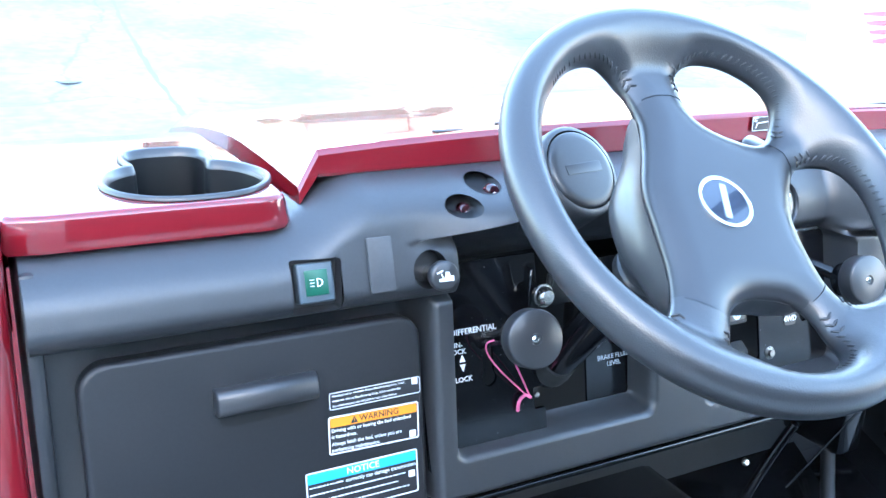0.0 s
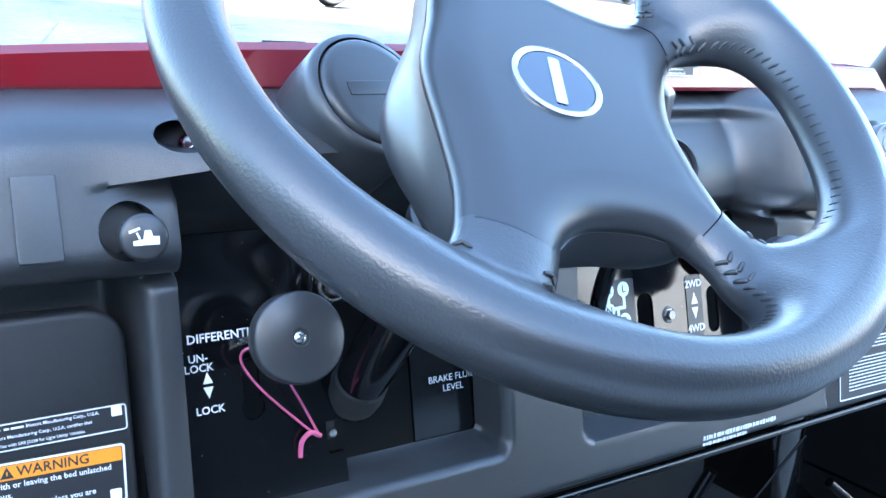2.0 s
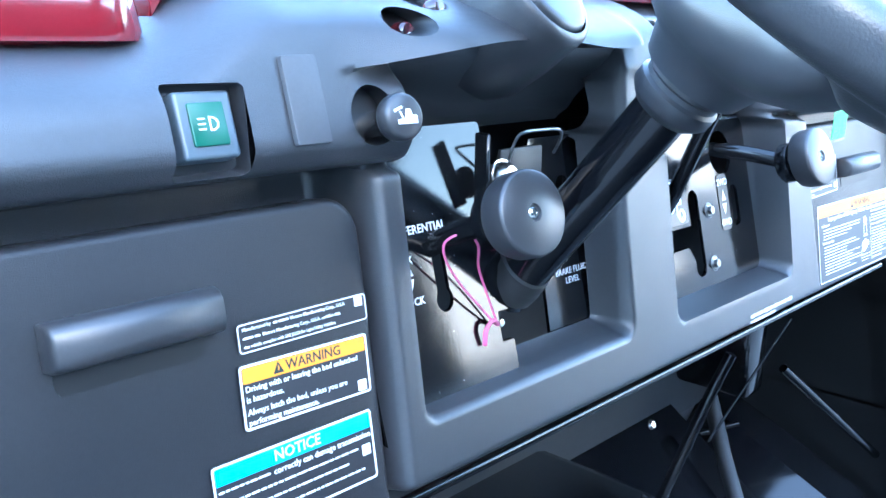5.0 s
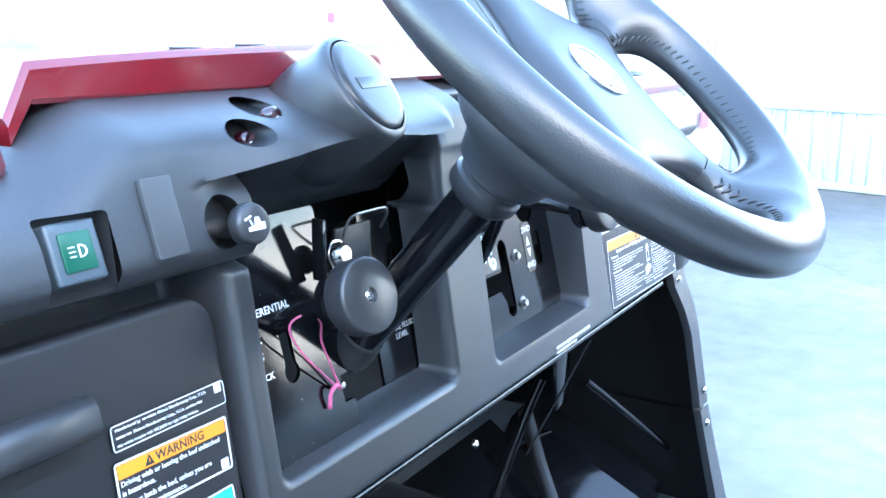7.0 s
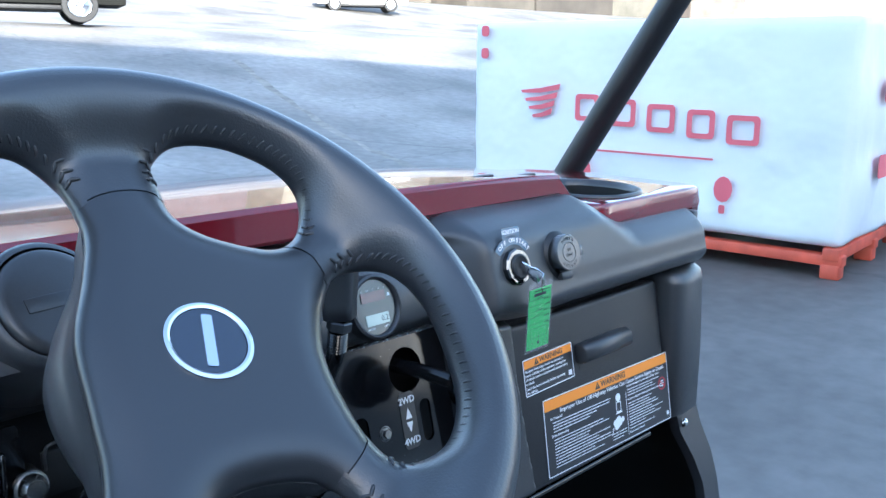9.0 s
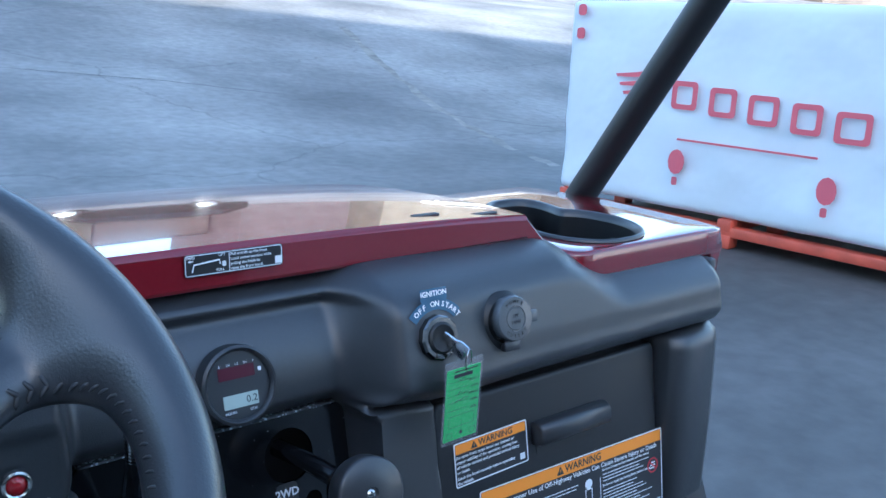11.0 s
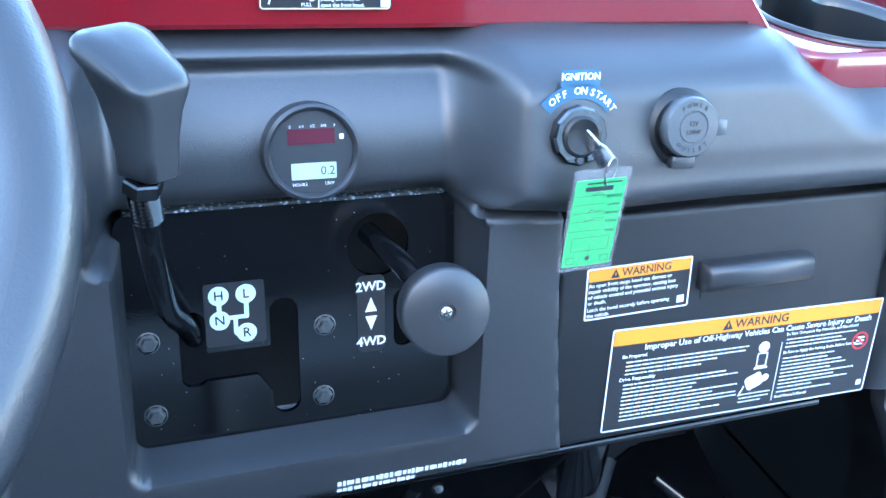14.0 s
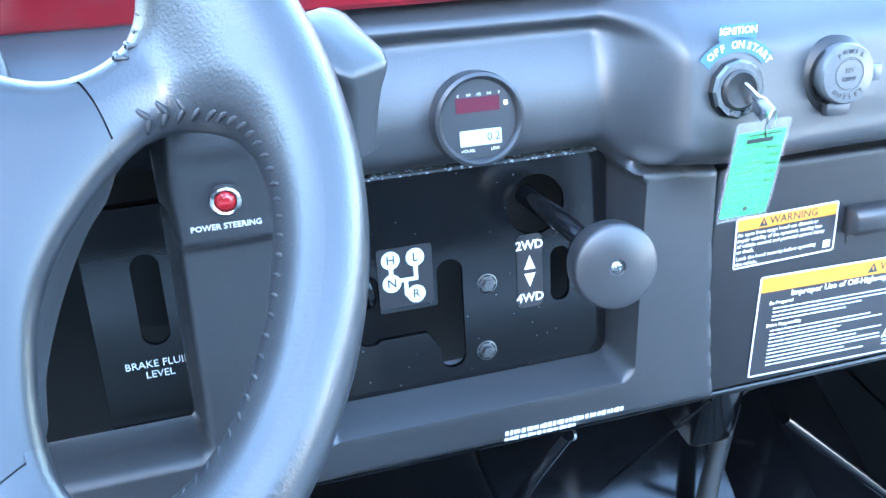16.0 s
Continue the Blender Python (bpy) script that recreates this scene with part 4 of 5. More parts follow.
badge = part("badge", lathe([(0, 0.0008), (0.0185, 0.0008), (0.0188, 0.0)], 48), mat("dark_blue_badge", (0.012, 0.02, 0.04), 0.12, coat=1.0), wheel, "dark round badge with a silver rim", pose(-0.0038, -0.0041, -0.0088))
part("badge_ring", lathe([(0.0188, 0.0002), (0.0190, 0.0012), (0.0202, 0.0018), (0.0220, 0.0013), (0.0226, -0.002)], 48), SILVER, badge)
part("badge_bar", slab(rrect(0.030, 0.0055, 0.001, 2), 0.0005), SILVER, badge, "", pose(0, 0, 0.0008))

# lacing along the outer edge of each opening
for outline in OPENINGS:
    bm = bmesh.new()
    n = len(outline)
    walked, big = 0.0, outline is OPENINGS[3]
    for i in range(n):
        p, q = Vector(outline[i]), Vector(outline[(i + 1) % n])
        walked += (q - p).length
        a_ = math.degrees(math.atan2(p.y, p.x))
        if walked < 0.0036 or p.length < 0.109 or (big and 66 < a_ < 114):
            continue
        walked = 0.0
        d = (q - p).normalized()
        out = Vector((d.y, -d.x))
        if float(sd_poly(np.array([p.x + out.x * 0.003]), np.array([p.y + out.y * 0.003]), outline)[0]) < 0:
            out = -out
        zc, h, wide = float(spoke_z(p.x, p.y)), float(body_h(p.x, p.y)), float(soft(p.x, p.y))

        def edge(s_, p=p, out=out, zc=zc, h=h, wide=wide):
            """A place on the rounded edge, s_ from the opening."""
            w = p + out * s_
            return Vector((w.x, w.y, zc + h * math.sqrt(max(0.0, 1 - (1 - min(s_ / (h * wide), 1)) ** 2)) + 0.0003))

        along = Vector((d.x, d.y, 0))
        for legs in (((0.0040, 0.0), (0.0030, 0.0010), (0.0018, 0.0020), (0.0009, 0.0026)), ((0.0044, 0.0), (0.0056, 0.0008), (0.0070, 0.0018), (0.0082, 0.0024))):
            join(bm, tube([edge(s_) + along * k for s_, k in legs], [0.0011, 0.0012, 0.0010, 0.0006], 6))
    part("lacing", bm, THREAD, wheel, "black cross-stitched lacing", auto=80)["kind"] = "stuff"

# column
WI = WM.inverted()
p1 = WC - WN * 0.300
p0 = WC - WN * 0.082
dirc = (p1 - p0).normalized()
axm = dirc.to_track_quat("Z", "Y").to_matrix().to_4x4()
part("shaft", tube([p0, p1], 0.0170, 24), BLACKSTEEL, wheel, "black steel column", WI)
part("collar", lathe([(0.021, 0), (0.026, 0.003), (0.026, 0.010), (0.0238, 0.012), (0.0238, 0.015), (0.0258, 0.017), (0.0258, 0.025), (0.0235, 0.028), (0.0195, 0.032)], 32), SMOOTH, wheel, "grooved black collar", WI @ Matrix.Translation(p0 + dirc * 0.012) @ axm)
part("boot", lathe([(0.0170, 0), (0.0182, 0.002), (0.0176, 0.005), (0.0188, 0.008), (0.0182, 0.011), (0.0194, 0.014), (0.0185, 0.024), (0.0, 0.026)], 32), RUBBER, wheel, "ribbed rubber boot", WI @ Matrix.Translation(p1 - dirc * 0.03) @ axm)

pil = tube([(0.675, 0.231, 0.975), (0.667, -0.569, 2.175)], 0.0195, 20)
solid("roof_pillar", pil, mat("satin_black_tube", (0.012, 0.012, 0.013), 0.42, grain=0.05, bump=0.1, bump_scale=400), "black steel roof pillar tube rising beside the hood", "pillar")


# ---- things on the dash ----
def screw_head(parent, m, r=0.005, name="screw"):
    b = lathe([(0, 0.0022), (r * 0.6, 0.002), (r, 0.0008), (r, -0.001)], 20)
    o = part(name, b, CHROME, parent, "", m)
    return o


def cross_slot(parent, m, r):
    b = box(r * 1.3, r * 0.28, 0.0006)
    box(r * 0.28, r * 1.3, 0.0007, at=(0, 0, 0), bm=b)
    part("slot", b, INK, parent, "", m)


def bolt(parent, x, y, z, lean, r=0.0053):
    m = facing(x, y, z, lean)
    head = part("bolt", lathe([(0, 0.0045), (r * 0.75, 0.0045), (r * 0.8, 0.004)] + [(r * 0.82, 0.0012), (r * 1.15, 0.0010), (r * 1.15, 0)], 6), BOLTZINC, parent, "zinc hexagon bolt", m)
    part("washer", lathe([(r * 1.2, 0.0008), (r * 1.35, 0.0006), (r * 1.35, 0)], 24), BOLTZINC, head)
    return head


def round_knob(name, label, face, lean, turn, root, r=0.0255, depth=0.020):
    """A round push-pull knob with a recessed screw on a bent rod."""
    m = facing(*face, lean, turn)
    k = thing(name, label, "control knob", m)
    part("cap", lathe([(0, -0.0015), (0.0045, -0.0015), (0.005, -0.0005), (0.0052, 0.0), (r * 0.93, -0.0002), (r * 0.98, -0.0010), (r, -0.0030), (r, -depth * 0.72), (r * 0.94, -depth * 0.95), (r * 0.80, -depth), (0.0, -depth)], 48), SMOOTH, k, "", auto=50)
    s_ = screw_head(k, pose(0, 0, -0.0022), 0.0036)
    cross_slot(s_, pose(0, 0, 0.0021, 0, 0, 20), 0.0036)
    part("collar", lathe([(0.0, -depth), (0.0120, -depth), (0.0120, -depth - 0.005), (0.0175, -depth - 0.006), (0.0182, -depth - 0.009), (0.0182, -depth - 0.015), (0.0165, -depth - 0.017), (0.0, -depth - 0.017)], 40), BLACKSTEEL, k, "", auto=30)
    part("lock_nut", lathe([(0.0125, -depth + 0.001), (0.0138, -depth), (0.0138, -depth - 0.005), (0.0122, -depth - 0.006)], 6), CHROME, k, "bright zinc lock nut")
    inv = m.inverted()
    a_, b_ = Vector((0, 0, -depth - 0.01)), inv @ Vector(root)
    part("rod", tube([a_, a_ * 0.5 + b_ * 0.5 + Vector((0, 0.002, 0)), b_], 0.0072, 14, 5), BLACKSTEEL, k)
    return k


round_knob("differential_lock_control", "round black differential lock knob on a steel rod", (-0.2885, -0.100, 0.8912), 18, -6, (-0.299, -0.018, 0.856))
round_knob("drive_selector_control", "round black drive selector knob on a bent steel rod", (0.1278, -0.099, 0.886), 18, -4, (0.110, 0.004, 0.884), 0.0262)


def plate_y(z):
    return -0.020 + 0.24 * (z - 0.832)


PLEAN = 13.5
# gear selector plate
gate = thing("gear_selector_plate", "glossy black painted steel plate with a stepped gear gate", "metal plate")


def gate_sd(x, z):
    out = -sd_rrect(x, z, -0.045, 0.166, 0.766, 0.912, 0.010)
    cut = np.minimum.reduce([
        sd_rrect(x, z, 0.0425, 0.0605, 0.776, 0.853, 0.0085), sd_rrect(x, z, -0.013, 0.0605, 0.8045, 0.823, 0.003),
        sd_rrect(x, z, -0.013, 0.003, 0.802, 0.850, 0.0065), sd_poly(x, z, [(0.033, 0.806), (0.044, 0.806), (0.044, 0.790)]), np.hypot(x - 0.114, z - 0.881) - 0.0205, sd_rrect(x, z, 0.124, 0.138, 0.811, 0.850, 0.0065)])
    return np.minimum(out, cut)


def sheet(x0, x1, z0, z1, fy, sd, thick=0.003, step=0.0016):
    bm = field(np.arange(x0 - step, x1 + 2 * step, step), np.arange(z0 - step, z1 + 2 * step, step), fy, sd)
    r = bmesh.ops.extrude_face_region(bm, geom=bm.faces[:])
    bmesh.ops.translate(bm, vec=(0, thick, 0), verts=[v for v in r["geom"] if isinstance(v, bmesh.types.BMVert)])
    return bm


part("plate", sheet(-0.045, 0.166, 0.760, 0.912, lambda x, z: plate_y(z), gate_sd), PLATE, gate, auto=30)
part("top_fold", box(0.198, 0.010, 0.0035, 0.0006, 1, (0.060, plate_y(0.912) + 0.0048, 0.9112)), speckle(mat("chipped_paint", (0.03, 0.034, 0.038), 0.3, grain=0.6, grain_scale=260, stain=0.4, stain_scale=60), 320, 0.42, (0.4, 0.46, 0.5)), gate, "chipped folded top edge")
part("backing", box(0.24, 0.004, 0.17, 0, 1, (0.06, 0.045, 0.835)), DARK, gate)
for x, z in ((0.0775, 0.832), (0.0755, 0.784), (-0.031, 0.834), (-0.030, 0.787)):
    bolt(gate, x, plate_y(z), z, PLEAN)

# gear lever
lever = thing("gear_lever", "black moulded gear lever on a bent glossy steel shaft", "gear lever")
part("shaft", tube([(-0.003, 0.03, 0.815), (-0.003, -0.008, 0.826), (-0.010, -0.027, 0.850), (-0.020, -0.042, 0.873), (-0.0265, -0.066, 0.923), (-0.0285, -0.080, 0.948), (-0.0295, -0.086, 0.976)], 0.0066, 16, 6), BLACKSTEEL, lever)
part("nut", lathe([(0.0, 0.008), (0.0085, 0.008), (0.0095, 0.007), (0.0095, 0.001), (0.0085, 0.0), (0, 0)], 6), mat("blackened_steel", (0.07, 0.072, 0.075), 0.3, metal=1.0, grain=0.1, stain=0.2, stain_scale=60), lever, "blackened steel lock nut", pose(-0.0295, -0.0855, 0.9675, 8, 4, 10))
part("thread", lathe([(0.0, 0.0)] + [(0.0078 - 0.0009 * (k % 2), -0.0012 * k) for k in range(15)] + [(0.0, -0.018)], 20), BLACKSTEEL, lever, "threaded shaft end", pose(-0.0293, -0.0850, 0.9680, 14, -5, 0), auto=20)
secs = []
for z, u0, u1, v0, v1, up, r in ((0.9752, 0.0085, 0.0255, 0.0025, 0.0200, 0, 0.003), (0.9762, 0.0072, 0.0268, 0.0012, 0.0212, 0, 0.004), (0.987, 0.0068, 0.0272, 0.001, 0.0222, 0, 0.0045), (0.998, 0.0058, 0.0280, 0.0005, 0.0245, 0.06, 0.005), (1.008, 0.0042, 0.0300, 0, 0.0285, 0.2, 0.006),
                               (1.0155, 0.0010, 0.0326, -0.0006, 0.0335, 0.36, 0.0065), (1.0190, -0.0020, 0.0338, -0.001, 0.0362, 0.45, 0.008), (1.0208, -0.0020, 0.0338, -0.0008, 0.0364, 0.49, 0.009), (1.0226, -0.0006, 0.0324, 0.0006, 0.0352, 0.51, 0.009), (1.0246, 0.0035, 0.0280, 0.0045, 0.0312, 0.51, 0.008), (1.0258, 0.0095, 0.022, 0.011, 0.0250, 0.51, 0.004), (1.0260, 0.014, 0.0175, 0.016, 0.0200, 0.51, 0.001)):
    sec = []
    for x, y in rrect(u1 - u0, v1 - v0, r, 6):
        near = (0.5 - x / (u1 - u0)) * (0.5 - y / (v1 - v0))
        x, y = x + (u0 + u1) / 2 + 0.22 * near * (u1 - u0), y + (v0 + v1) / 2
        sec.append((x, y, z - 0.970 + up * y))
    secs.append(sec)
part("grip", loft(secs), SMOOTH, lever, "moulded black plastic grip", pose(-0.0370, -0.1040, 0.970, 0, 0, 32) @ Matrix.Diagonal((1.2, 1.05, 1, 1)), auto=50)

# differential lock plate with the left opening's inner parts
dplate = thing("differential_lock_plate", "glossy black steel plate with white lettering and a keyhole slot", "metal plate")


def dp_sd(x, z):
    out = -sd_rrect(x, z, -0.360, -0.234, 0.755, 0.932, 0.003)
    return np.minimum.reduce([out, sd_rrect(x, z, -0.2975, -0.2865, 0.820, 0.875, 0.005), np.hypot(x + 0.292, z - 0.827) - 0.0075, sd_rrect(x, z, -0.246, -0.22, 0.79, 0.81, 0.001)])


def dp_y(z):
    return -0.029 + 0.26 * (z - 0.85)


part("plate", sheet(-0.360, -0.234, 0.755, 0.932, lambda x, z: dp_y(z), dp_sd), PLATE, dplate, auto=30)
hook = thing("steering_bracket", "bent steel wire latch and zinc bolt on a black bracket", "bracket")
part("bracket", box(0.046, 0.004, 0.032, 0.002, 2, (-0.203, -0.020, 0.898)), WELL, hook)
part("wire", tube([(-0.226, -0.028, 0.905), (-0.229, -0.036, 0.920), (-0.226, -0.040, 0.9265), (-0.205, -0.040, 0.927), (-0.184, -0.038, 0.9255), (-0.179, -0.036, 0.919), (-0.176, -0.028, 0.908)], 0.0011, 8, 5), BOLTZINC, hook)
part("bolt", lathe([(0, 0.008), (0.006, 0.008), (0.0085, 0.005), (0.0095, 0.0), (0.011, 0.0), (0.011, -0.003)], 24), CHROME, hook, "zinc hexagon bolt", facing(-0.238, -0.034, 0.899, 10))
part("blade", box(0.003, 0.012, 0.045, 0.001, 1, (-0.254, -0.030, 0.905)), BLACKSTEEL, hook)
part("plug", lathe([(0, 0.004), (0.008, 0.004), (0.011, 0.0), (0.011, -0.01)], 24), RUBBER, hook, "", facing(-0.226, 0.004, 0.884))
tie = thing("pink_tie", "thin pink plastic tie looped round the knob rod", "cable tie")
part("loop", tube([(-0.254, -0.045, 0.804), (-0.268, -0.044, 0.818), (-0.287, -0.042, 0.838), (-0.300, -0.042, 0.856), (-0.302, -0.044, 0.867), (-0.294, -0.052, 0.872), (-0.284, -0.054, 0.864), (-0.275, -0.047, 0.847), (-0.264, -0.045, 0.827), (-0.253, -0.045, 0.805)], 0.0008, 8, 6), PINK, tie)
part("tail", tube([(-0.252, -0.045, 0.804), (-0.259, -0.046, 0.808), (-0.265, -0.046, 0.803), (-0.266, -0.046, 0.793)], 0.0016, 8, 5), PINK, tie)
clip_ = thing("cable_clip", "small black clip with a zinc screw below the column", "clip")
part("body", box(0.014, 0.012, 0.016, 0.003, 2, (-0.244, -0.030, 0.802)), RUBBER, clip_)
part("screw", lathe([(0, 0.003), (0.0025, 0.0026), (0.0035, 0.001), (0.0035, 0)], 16), CHROME, clip_, "bright zinc screw", facing(-0.240, -0.036, 0.800, 10))

# brake fluid window and power steering lamp on the post
bfl = thing("brake_fluid_plate", "black panel with an oval sight slot for brake fluid", "panel")


def bf_sd(x, z):
    return np.minimum(-sd_rrect(x, z, -0.172, -0.098, 0.765, 0.915, 0.003), sd_rrect(x, z, -0.1455, -0.1285, 0.827, 0.886, 0.0084))


part("panel", sheet(-0.172, -0.098, 0.765, 0.915, lambda x, z: -0.020 + 0.2 * (z - 0.82), bf_sd), BLACKSTEEL, bfl, auto=30)
part("reservoir", box(0.05, 0.02, 0.09, 0.006, 2, (-0.137, 0.03, 0.855)), DARK, bfl)
lamp = thing("power_steering_lamp", "small red warning lamp in a bright ring", "indicator lamp", facing(-0.0875, -0.0475, 0.9375, 5) @ Matrix.Diagonal((1.16, 1.16, 1.1, 1)))
part("ring", lathe([(0.0052, 0.0005), (0.0052, 0.003), (0.0062, 0.0036), (0.0072, 0.003), (0.0078, 0)], 32), CHROME, lamp)
part("lens", lathe([(0, 0.0042), (0.002, 0.004), (0.004, 0.003), (0.0053, 0.001)], 24), REDLENS, lamp, "red domed lens")


# warning lamps in round recesses
LENSES = ((-0.3255, -0.0320, 0.9885), (-0.2970, -0.0290, 1.0020))
for (lx, lz, rx, rz), (px_, py_, pz_) in zip(LAMPS, LENSES):
    il = thing("warning_lamp", "dark red warning lamp deep in a round recess", "indicator lamp", group="warning lamps")
    ring = [(lx + rx * math.cos(2 * math.pi * k / 48), lz + rz * math.sin(2 * math.pi * k / 48)) for k in range(48)]
    deep = inset(ring, 0.018, "recess", WELL, il, 0.80)
    part("lens", lathe([(0, 0.0048), (0.0045, 0.0046), (0.0060, 0.0030), (0.0064, -0.004)], 28), DARKLENS, il, "dark red lens", facing(px_, py_, pz_, 12))
    b = slab(rrect(0.0040, 0.0017, 0.0006, 2), 0.0003)
    join(b, slab(rrect(0.0014, 0.0028, 0.0005, 2), 0.0003))
    part("symbol", b, WHITE, il, "", facing(px_, py_ - 0.0052, pz_ - 0.001, 12))

# headlight switch
sw = thing("headlight_switch", "square rocker switch with a green lens and headlight symbol", "switch")
sx0, sz0 = SWITCH
deep = inset([(sx0 + a_, sz0 + b_) for a_, b_ in rrect(0.041, 0.043, 0.003, 4)], 0.010, "recess", SMOOTH, sw, 0.94)
SWM = facing(sx0, deep - 0.001, sz0, 18)
body = slab(rrect(0.0295, 0.0315, 0.002, 3), 0.011, 0.002, 3)
part("rocker", body, GREYFRAME, sw, "blue-grey rocker body", SWM)
lens = part("lens", slab(rrect(0.0185, 0.0200, 0.001, 3), 0.0012, 0.0005, 2), GREENLENS, sw, "dark green lens", SWM @ pose(0.0, 0, 0.011))
b = None
for k in range(3):
    b = join(b, slab(rrect(0.0045, 0.0008, 0.0003, 2), 0.0002), pose(-0.0045, 0.0028 - 0.0028 * k, 0))
dshape = [(0.0, -0.004), (0.003, -0.0037), (0.0052, -0.0022), (0.006, 0.0), (0.0052, 0.0022), (0.003, 0.0037), (0.0, 0.004)]
inner = [(0.001, -0.003), (0.0028, -0.0028), (0.0042, -0.0016), (0.0048, 0.0), (0.0042, 0.0016), (0.0028, 0.0028), (0.001, 0.003)]
join(b, ring_plate(dshape, inner, 0.0002))
part("symbol", b, WHITE, lens, "", pose(0.0, 0, 0.0013) @ Matrix.Diagonal((0.85, 0.85, 1, 1)))

solid("blank_switch_cover", slab(rrect(0.0215, 0.0445, 0.0015, 3), 0.0032, 0.0008, 2), PAD, "plain grey rectangular blanking cover on the dash", "cover", facing(-0.4085, -0.0475, 0.9555, 17))

# pull knob with a dump bed symbol
pk = thing("bed_light_control", "small round pull knob with a white tipping truck symbol", "control knob", facing(-0.3595, -0.0440, 0.9405, 14, -4))
inset([(PULL[0] + PULL[2] * math.cos(2 * math.pi * k / 40), PULL[1] + PULL[2] * math.sin(2 * math.pi * k / 40)) for k in range(40)], 0.012, "socket", WELL, pk, 0.88, pk.matrix_basis.inverted())
part("stem", lathe([(0.0068, -0.014), (0.0068, 0.017), (0.0085, 0.018)], 24), CHROME, pk)
part("cap", lathe([(0.0085, 0.016), (0.0118, 0.018), (0.0124, 0.020), (0.0124, 0.0255), (0.0116, 0.0275), (0.010, 0.0282), (0, 0.0284)], 36), SMOOTH, pk, "", auto=50)
b = slab([(-0.006, -0.0042), (0.007, -0.0042), (0.007, 0.0), (0.004, 0.0002), (0.003, 0.0034), (0.0, 0.0034), (-0.001, -0.0012), (-0.006, -0.0018)], 0.0002)
join(b, slab([(-0.0075, 0.002), (-0.002, 0.004), (-0.0025, 0.0052), (-0.0078, 0.0035)], 0.0002))
join(b, slab([(-0.0045, 0.0025), (-0.0035, 0.0025), (-0.002, -0.001), (-0.0032, -0.001)], 0.0002))
part("symbol", b, WHITE, pk, "white tipping truck symbol", pose(0, 0, 0.0284))

# round blank pod
pod = thing("instrument_pod", "round black instrument pod with a plain capped face", "instrument pod", facing(-0.2195, -0.0495, 1.0195, 36, 10))
part("housing", lathe([(0.0375, 0.0), (0.0405, -0.0005), (0.0425, -0.003), (0.0430, -0.008), (0.0440, -0.035), (0.0430, -0.062), (0.038, -0.074), (0.0, -0.08)], 56), PLASTIC, pod, auto=50)
part("cap", lathe([(0, 0.0035), (0.028, 0.0032), (0.0335, 0.0025), (0.0355, 0.0008), (0.0362, -0.002)], 56), SMOOTH, pod, "plain black cap", auto=50)
part("raised_mark", slab(rrect(0.042, 0.0095, 0.001, 3), 0.0010, 0.0004, 2), SMOOTH, pod, "raised black nameplate", pose(0, 0, 0.0030))

# gauge
g = thing("hour_meter", "round black fuel and hour meter with two small displays", "gauge", facing(0.0672, -0.0175, 0.9526, 16))
part("bezel", lathe([(0.0240, 0.0015), (0.0243, 0.0035), (0.0262, 0.0052), (0.0282, 0.0040), (0.0288, 0.0), (0.0288, -0.008)], 56), SMOOTH, g, "", auto=50)
part("face", lathe([(0, 0.0012), (0.0245, 0.0012)], 48), FACE, g)
part("fuel_display", slab(rrect(0.0275, 0.0088, 0.0005, 2), 0.0008), mat("dim_red_display", (0.085, 0.014, 0.026), 0.2, coat=0.6), g, "dim red bar display", pose(-0.0005, 0.0092, 0.0012))
lcd = part("hour_display", slab(rrect(0.0265, 0.0095, 0.0005, 2), 0.0008), LCD, g, "pale green number display", pose(0.0005, -0.0108, 0.0012))
part("digits", text_bm("0.2", 0.0072, "RIGHT", 0.0001), INK, lcd, "", pose(0.0125, -0.0002, 0.0009))
b = text_bm("HOURS", 0.0026, "CENTER", 0.0001)
join(b, text_bm("LBW", 0.0026, "CENTER", 0.0001), pose(0.0175, 0, 0))
for k, wd in enumerate(("E", "1/4", "1/2", "3/4", "F")):
    join(b, text_bm(wd, 0.0024, "CENTER", 0.0001), pose(-0.0045 + 0.0065 * k, 0.0335, 0))
join(b, slab(rrect(0.0026, 0.003, 0.0005, 2), 0.0001), pose(0.0255, 0.027, 0))
part("marks", b, WHITE, g, "white scale marks and lettering", pose(-0.008, -0.0185, 0.0014))["kind"] = "stuff"

# ignition switch
ig = thing("ignition_switch", "black ignition switch with a polished nut and printed positions", "ignition switch", facing(0.2192, -0.0460, 0.9675, 15))
part("washer", lathe([(0.021, 0), (0.0212, 0.002), (0.019, 0.003), (0.012, 0.003)], 48), SMOOTH, ig)
part("nut", lathe([(0.0125, 0.0115), (0.0165, 0.0115), (0.0180, 0.0100), (0.0184, 0.002)], 12), mat("dark_polished_steel", (0.16, 0.165, 0.17), 0.09, metal=1.0, grain=0.1, stain=0.2, stain_scale=60), ig, "polished dark steel nut", auto=20)
part("barrel", lathe([(0, 0.0118), (0.0085, 0.0122), (0.0105, 0.0135), (0.0125, 0.0125), (0.0130, 0.009)], 40), WELL, ig)
BLUEVINYL = mat("dark_blue_vinyl", (0.05, 0.12, 0.19), 0.22)
arc = []
for rr_, rng in ((0.0245, range(-26, 27, 4)), (0.0335, range(26, -27, -4))):
    arc += [(rr_ * math.sin(radians(d * 1.9)), rr_ * math.cos(radians(d * 1.9))) for d in rng]
arc.reverse()
b = slab(arc, 0.0003)
join(b, slab(rrect(0.026, 0.010, 0.001, 2), 0.0003), pose(0, 0.0365, 0))
dec = part("position_label", b, BLUEVINYL, ig, "dark blue vinyl label with white lettering", pose(0.0008, -0.0028, 0.0036, 4, 0, 0))
